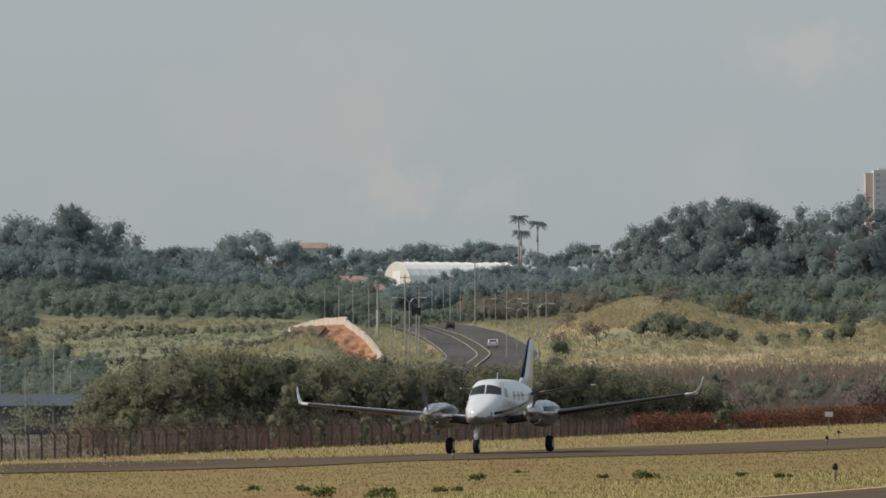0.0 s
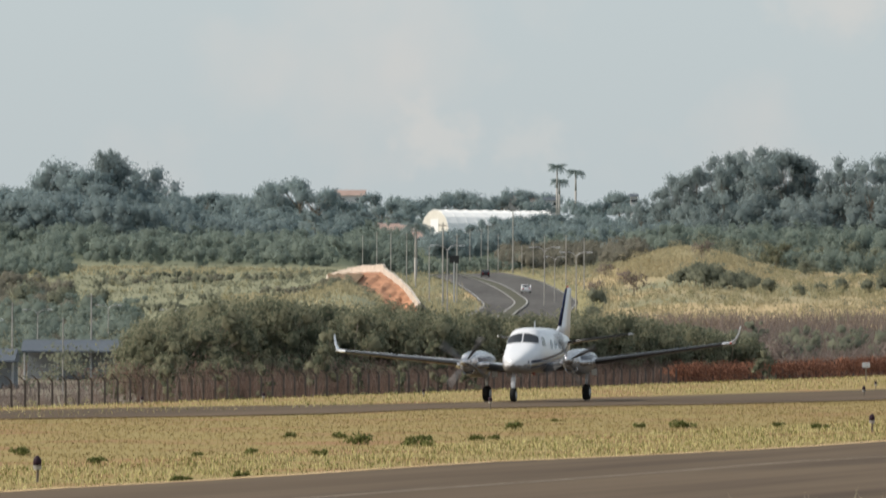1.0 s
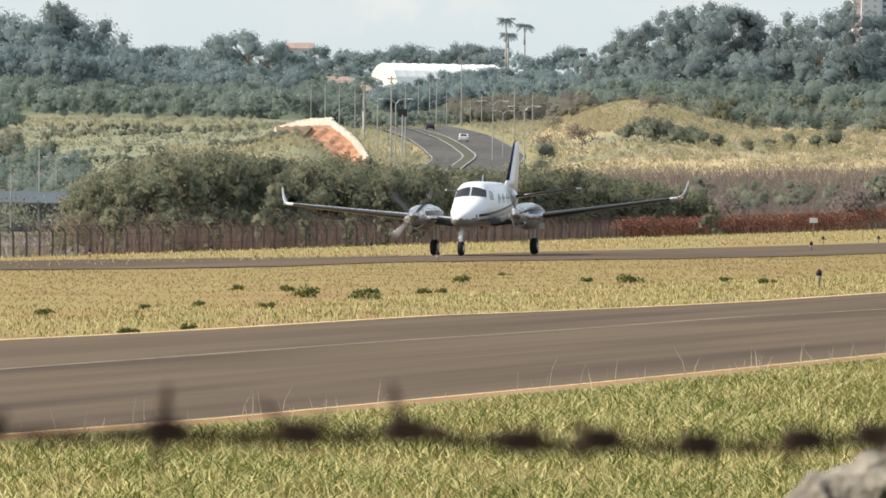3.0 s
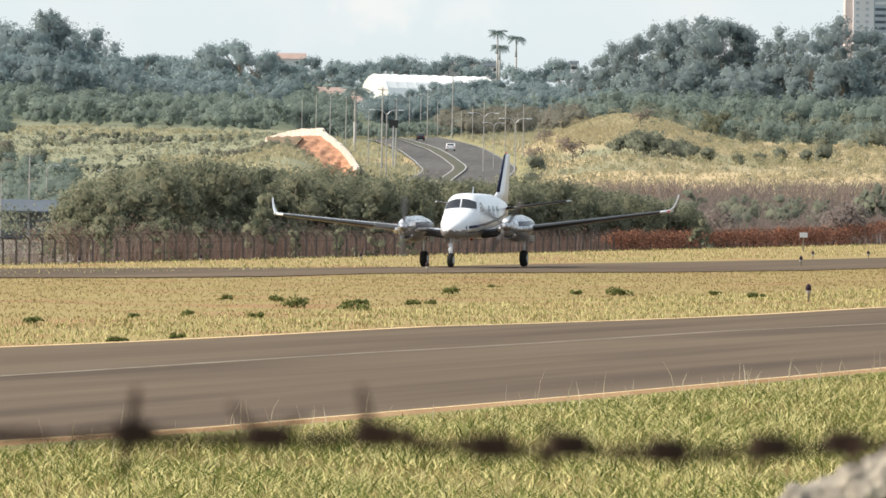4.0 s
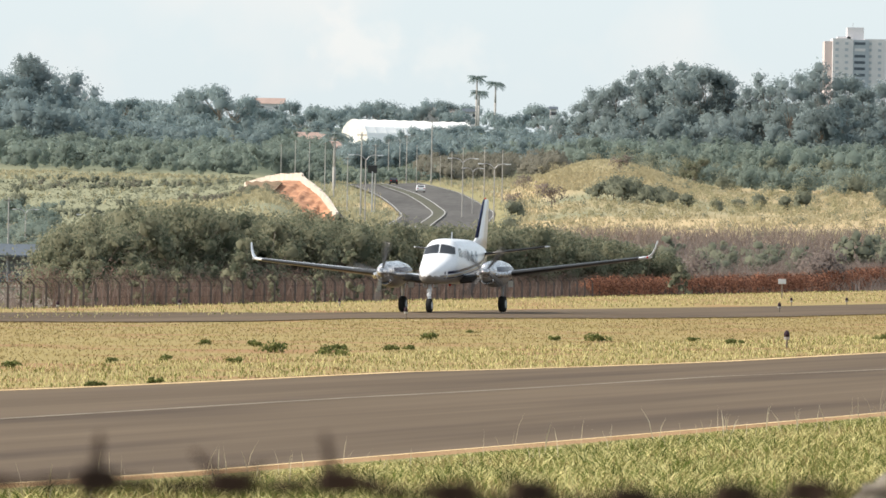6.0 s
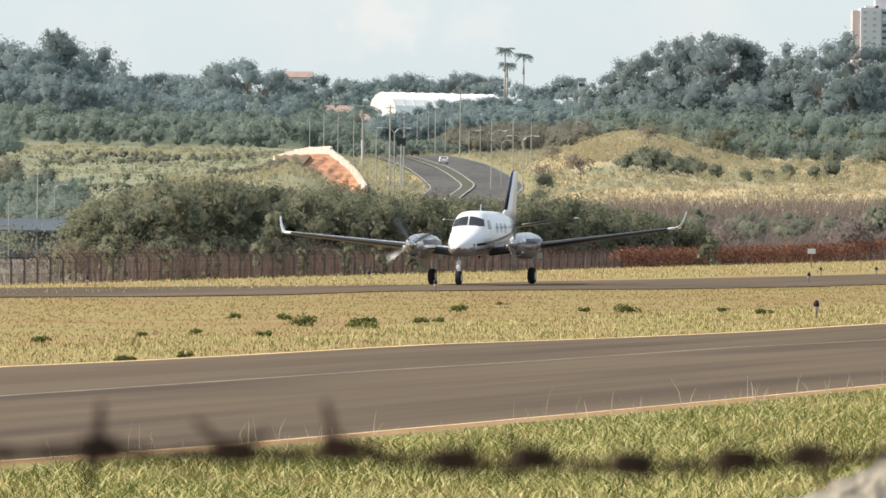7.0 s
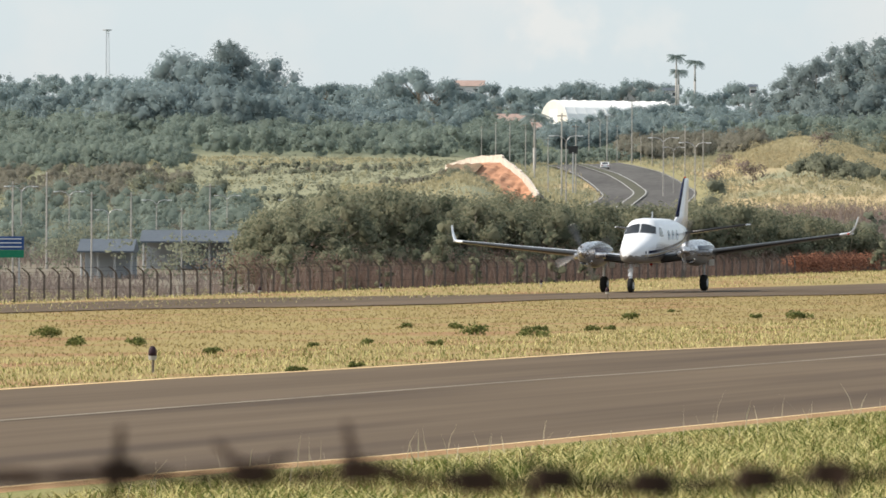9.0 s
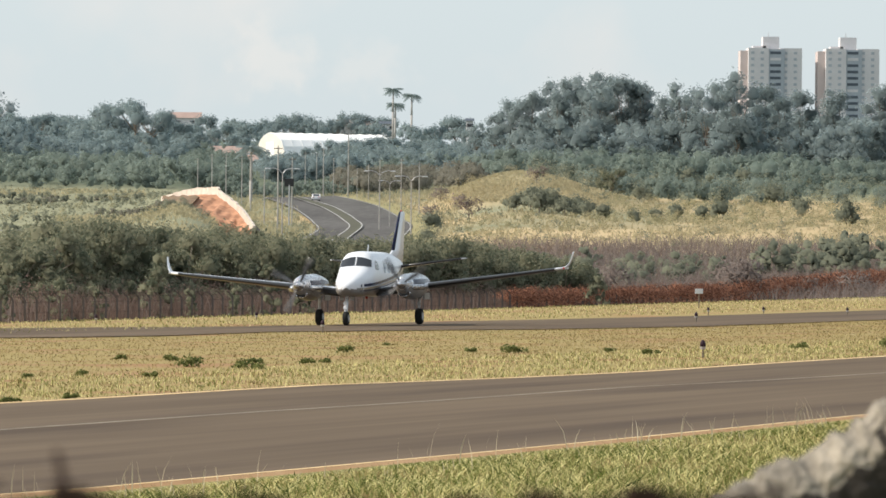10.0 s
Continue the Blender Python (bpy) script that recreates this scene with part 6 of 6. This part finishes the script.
# eucalyptus standing free on the ridge, trees on the skyline
for a, e, d in ((324, 235, 1820), (355, 258, 1800), (385, 282, 1790), (420, 298, 1780), (457, 309, 1790), (490, 316, 1770), (518, 321, 1760), (550, 326, 1750), (579, 332, 1740), (620, 318, 1740), (661, 294, 1730),
                (691, 313, 1720), (732, 320, 1710), (783, 335, 1690), (824, 310, 1720), (-628, 326, 1690), (-610, 314, 1695), (600, 322, 1760), (470, 300, 1740), (535, 310, 1730), (760, 316, 1740), (860, 300, 1750), (900, 300, 1770), (960, 308, 1760), (1040, 312, 1780)):
    x = a * d / LENS
    want = EYE + (e + 24) * d / LENS - gz(x, d)
    plant(euca_kinds, x, d, want / 22.0, RNG, 0.3)
for a, e, d in ((-700, 318, 1700), (-660, 316, 1690), (-630, 312, 1710), (-740, 290, 1700), (-600, 290, 1700), (-570, 318, 1720), (-540, 285, 1730), (-770, 270, 1690), (-500, 262, 1800), (-670, 300, 1660), (-620, 285, 1650), (-560, 262, 1660), (-710, 275, 1650),
                (-480, 270, 2000), (-450, 265, 2050), (-420, 255, 2050), (-380, 262, 2100), (-340, 280, 2000), (-310, 285, 1980), (-280, 288, 1960), (-255, 285, 1950), (-230, 270, 1970), (-150, 262, 2100), (-120, 250, 2200), (-135, 240, 2020), (-112, 232, 2040), (-95, 228, 2060), (-80, 222, 2080), (-62, 250, 2330), (-50, 262, 2330), (-88, 246, 2250), (-100, 243, 2250), (-140, 212, 1960), (-150, 220, 1970), (-70, 205, 1990), (-55, 198, 1990), (-35, 258, 2300), (0, 270, 2320), (40, 262, 2320), (75, 270, 2330), (150, 265, 2330),
                (-214, 250, 2170), (-200, 251, 2160), (-186, 251, 2160), (-170, 247, 2150), (-40, 258, 2350), (-20, 262, 2350), (10, 268, 2350), (25, 265, 2360), (60, 262, 2350), (90, 272, 2350), (110, 274, 2340), (130, 268, 2350), (285, 270, 2300), (300, 265, 2290), (250, 252, 2200), (-860, 252, 1900), (-900, 248, 1950), (-950, 255, 1930), (-1000, 246, 1950), (-800, 246, 1900),
                (140, 200, 1750), (200, 205, 1800), (240, 210, 1800), (90, 192, 1700), (300, 215, 1780), (330, 190, 1650), (30, 196, 1800), (60, 200, 1830), (270, 185, 1600)):
    x = a * d / LENS
    want = EYE + e * d / LENS - gz(x, d)
    plant(hill_kinds, x, d, max(want * 1.04, 5.0) / 9.0, RNG, 0.2)
for a, d, s in ((545, 1330, 2.0), (600, 1380, 1.8), (650, 1400, 2.0), (700, 1420, 2.2), (740, 1400, 1.8), (790, 1420, 2.2), (620, 1300, 1.4), (420, 1130, 1.8), (450, 1140, 1.5), (480, 1120, 1.3), (390, 1130, 1.2), (240, 1080, 1.2), (235, 1000, 0.9),
                (520, 1125, 1.2), (500, 1135, 1.4), (545, 1128, 1.1), (465, 1128, 1.7), (435, 1122, 1.6), (600, 1130, 0.9), (640, 1140, 1.0), (720, 1160, 1.1), (760, 1170, 1.3), (680, 1150, 1.2), (850, 1300, 1.8), (900, 1200, 1.5), (980, 1110, 1.8), (-690, 1010, 1.3), (-720, 980, 1.2), (-760, 1000, 1.6), (-640, 1000, 1.2)):
    plant(scrub_kinds, a * d / LENS, d, s, RNG)
for a, d, s in ((700, 650, 0.8), (789, 636, 1.65), (900, 655, 0.9), (1000, 660, 1.1)):
    plant(twig_kinds, a * d / LENS, d, s, RNG)
for a, d, s in ((561, 1290, 0.95), (545, 1295, 0.75)):
    plant(belt_kinds, a * d / LENS, d, s, RNG)
for a, d, s in ((430, 1240, 1.2), (310, 1110, 1.5), (260, 1240, 1.1), (560, 640, 1.4), (240, 1150, 1.0)):
    plant(twig_kinds, a * d / LENS, d, s, RNG)
park(belt_kinds + hill_kinds + euca_kinds + scrub_kinds + straw_kinds + twig_kinds, RNG)


# trees before the white hangar, saplings by the fence
for k in range(13):
    a = 2 + 14 * k
    d = 1990 + 12 * (k % 4)
    x = a * d / LENS
    plant(hill_kinds, x, d, max(EYE + (float(np.interp(a, (-12, 31, 68, 161), (197, 212, 221, 229))) + 3 * (k % 3)) * d / LENS - gz(x, d), 3.0) / 9.0, RNG, 0.2)
sapling_kinds = [tree("sapling", "tall", 5.0, 260, 0.16, M["bush"], 190 + i, "thin leafy sapling beside the fence") for i in range(2)]
for a, e, s in ((-236, 26, 0), (-345, -38, 0), (-408, -22, 0), (-100, -34, 0), (20, -30, 0), (-180, -40, 0), (540, -8, 0), (-520, -20, 0)):
    d = FENCE[1] + (a + 892) * 0.105 + 2
    x = a * d / LENS
    plant(sapling_kinds, x, d, (EYE + e * d / LENS - gz(x, d)) / 5.0, RNG, 0.1)
sapling_kinds[0].matrix_basis = Matrix.Translation((-20.5, 470.0, gz(-20.5, 470.0)))
sapling_kinds[1].matrix_basis = Matrix.Translation((-2.0, 492.0, gz(-2.0, 492.0)))


# ---- sheds and the big board left of the thicket ----
def long_shed(a0, a1, e, d, label):
    p, q = spot(a0, e, d), spot(a1, e, d)
    top = empty("shed", Matrix.Translation(((p.x + q.x) / 2, d, 0)))
    tagged(top, label, "shed")
    w = q.x - p.x
    g = gz((p.x + q.x) / 2, d)
    bm = bmesh.new()
    rings(bm, [[(x, -4, p.z - 1.25), (x, -4, p.z - 1.1), (x, 0, p.z), (x, 4, p.z - 1.1), (x, 4, p.z - 1.25)] for x in (-w / 2, w / 2)])
    part("roof", bm, M["shed"], top, "blue-grey sheet roof")
    n = max(3, int(w / 4))
    for i in range(n + 1):
        bm = bmesh.new()
        tube(bm, (-w / 2 + 0.3 + (w - 0.6) * i / n, -2.5, g - 1.5), (-w / 2 + 0.3 + (w - 0.6) * i / n, -2.5, p.z - 0.75), 0.12, 0.12, 6)
        part("column", bm, M["galv"], top)
    bm = bmesh.new()
    box(bm, 0, 3.3, (g + p.z) / 2 - 0.6, w - 0.4, 0.25, p.z - g - 0.8)
    part("wall", bm, M["wall_grey"], top)


long_shed(-770, -585, 2, 640, "long open shed with a blue-grey sheet roof")
long_shed(-880, -780, -14, 600, "low open shed with a grey sheet roof")
pb = spot(-1015, -20, 520)
hoard = empty("direction_board", Matrix.Translation((pb.x, pb.y, gz(pb.x, pb.y))))
tagged(hoard, "blue and green direction board on steel posts", "sign")
zc = pb.z - gz(pb.x, pb.y)
for nm, mt, z0, z1 in (("blue_panel", "blue_board", zc - 0.62, zc + 0.45), ("green_panel", "green_board", zc - 1.25, zc - 0.64)):
    bm = bmesh.new()
    box(bm, 0, 0, (z0 + z1) / 2, 3.2, 0.1, z1 - z0, bevel=0.02)
    part(nm, bm, M[mt], hoard)
for k in range(3):
    bm = bmesh.new()
    box(bm, 0, -0.07, zc + 0.25 - 0.32 * k, 2.8, 0.03, 0.09)
    part("lettering_bar", bm, M["bar"], hoard)
for sx in (-1.2, 1.2):
    bm = bmesh.new()
    tube(bm, (sx, 0.1, -0.3), (sx, 0.1, zc + 0.4), 0.08, 0.08, 8)
    part("post", bm, M["galv"], hoard)


# ---- the barbed strand and leaning post in front of the eye ----
WIRE_D = 1.93


def barbed_wire():
    top = empty("barbed_wire")
    tagged(top, "rusty barbed wire strand stretched close before the eye", "barbed wire")
    knots = [(-1500, -395), (-1130, -392), (-805, -400), (-481, -399), (-246, -400), (-56, -394), (154, -412), (289, -407), (464, -415), (648, -405), (778, -396), (960, -384), (1250, -370)]
    pts = [spot(a, e, WIRE_D) for a, e in knots]
    fine = []
    for i in range(len(pts) - 1):
        for k in range(8):
            s = k / 8
            p = pts[i].lerp(pts[i + 1], s)
            fine.append(p + Vector((0, 0, -0.0012 * math.sin(math.pi * s))))
    for ph in (0, math.pi):
        bm = bmesh.new()
        loops = []
        for i, p in enumerate(fine):
            c = p + Vector((0, 0.0015 * math.cos(i * 0.9 + ph), 0.0015 * math.sin(i * 0.9 + ph)))
            loops.append([(c.x, c.y + 0.0012 * math.cos(2 * math.pi * j / 6), c.z + 0.0012 * math.sin(2 * math.pi * j / 6)) for j in range(6)])
        rings(bm, loops)
        part("strand", bm, M["wire"], top, smooth=True)
    rng = np.random.default_rng(9)
    spikes = {3: ((0.1, 1.0), (-0.2, -0.9)), 4: ((-0.75, 0.65), (0.8, 0.4)), 5: ((-0.25, 1.0), (0.9, 0.1)), 6: ((0.3, 0.4), (-0.6, 0.2))}
    for i, p in enumerate(pts[1:-1], 1):
        bm = bmesh.new()
        for k in range(3):
            tube(bm, p + Vector((-0.003 + 0.003 * k, -0.001, -0.0034)), p + Vector((-0.002 + 0.003 * k, -0.001, 0.0038)), 0.0030, 0.0030, 6)
        for dx, dz in spikes.get(i, ((rng.uniform(-0.8, 0.8), rng.uniform(-0.4, 0.5)), (rng.uniform(-0.8, 0.8), rng.uniform(-0.7, 0.2)))):
            tube(bm, p, p + Vector((dx, rng.uniform(-0.5, 0.5), dz)) * 0.0140, 0.0019, 0.0010, 6)
        part("barb", bm, M["wire"], top)


barbed_wire()


def leaning_post():
    top = empty("fence_post")
    tagged(top, "weathered concrete fence post leaning at a slant close to the eye", "fence post")
    d = 5.2
    lo, hi = spot(420, -655, d), spot(1560, -25, d)
    ax = (hi - lo).normalized()
    up = Vector((-ax.z, 0, ax.x))
    bm = bmesh.new()
    loops = []
    rng = np.random.default_rng(4)
    for k in range(150):
        q = k / 149
        c = lo.lerp(hi, q)
        worn_by = 0.004 * math.sin(31 * q) + 0.003 * math.sin(77 * q + 1) + 0.002 * math.sin(171 * q + 2)
        loop = []
        for u, w, j in ((-0.058, -0.028, 1.0), (-0.050, -0.012, 1.2), (-0.034, -0.002, 1.0), (0.0, 0.003, 0.8), (0.034, 0.0, 0.6), (0.05, -0.01, 0.4), (0.055, -0.12, 0.0), (-0.055, -0.12, 0.0)):
            loop.append(c + Vector((0, 1, 0)) * (u + j * rng.normal(0, 0.0012)) + up * (w + j * (worn_by + rng.normal(0, 0.0014))))
        loops.append(loop)
    rings(bm, loops)
    # faces turned up get the sunlit colour, all others the shaded one
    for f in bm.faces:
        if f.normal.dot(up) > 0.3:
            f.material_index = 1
    part("arm", bm, [M["post_shade"], M["post_lit_top"]], top, "slanting rough concrete arm, sunlit top and shaded sides put in by colour", smooth=True)
    foot = lo.copy() + up * -0.05
    bm = bmesh.new()
    g = gz(foot.x, foot.y)
    rings(bm, [[(foot.x + sx * 0.055 - 0.03, foot.y + sy * 0.055, z) for sx, sy in ((-1, -1), (1, -1), (1, 1), (-1, 1))] for z in (g - 0.2, foot.z - 0.4, foot.z + 0.02)])
    part("shaft", bm, M["postdark"], top)


leaning_post()


# ---- what moves ----
def motions():
    walk(white_car, drive_rows([(0.0, 127, 1165), (1.0, 119, 1190), (2.5, 104, 1225), (4.5, 90, 1270), (5.5, 82, 1295), (7.5, 62, 1335), (9.0, 48, 1365), (10.0, 39, 1385)]))
    walk(dark_car, drive_rows([(0.0, 52, 1385), (2.5, 42, 1405), (5.5, 34, 1430), (7.5, 9, 1480), (10.0, -30, 1560)]))
    for hub, start in zip(propellers, (77.7, 17.7)):
        rows = []
        for k in range(301):
            rows.append((k / 30, pose(*hub.location, 0, start + 82.63 * k, 0)))
        walk(hub, rows)


motions()
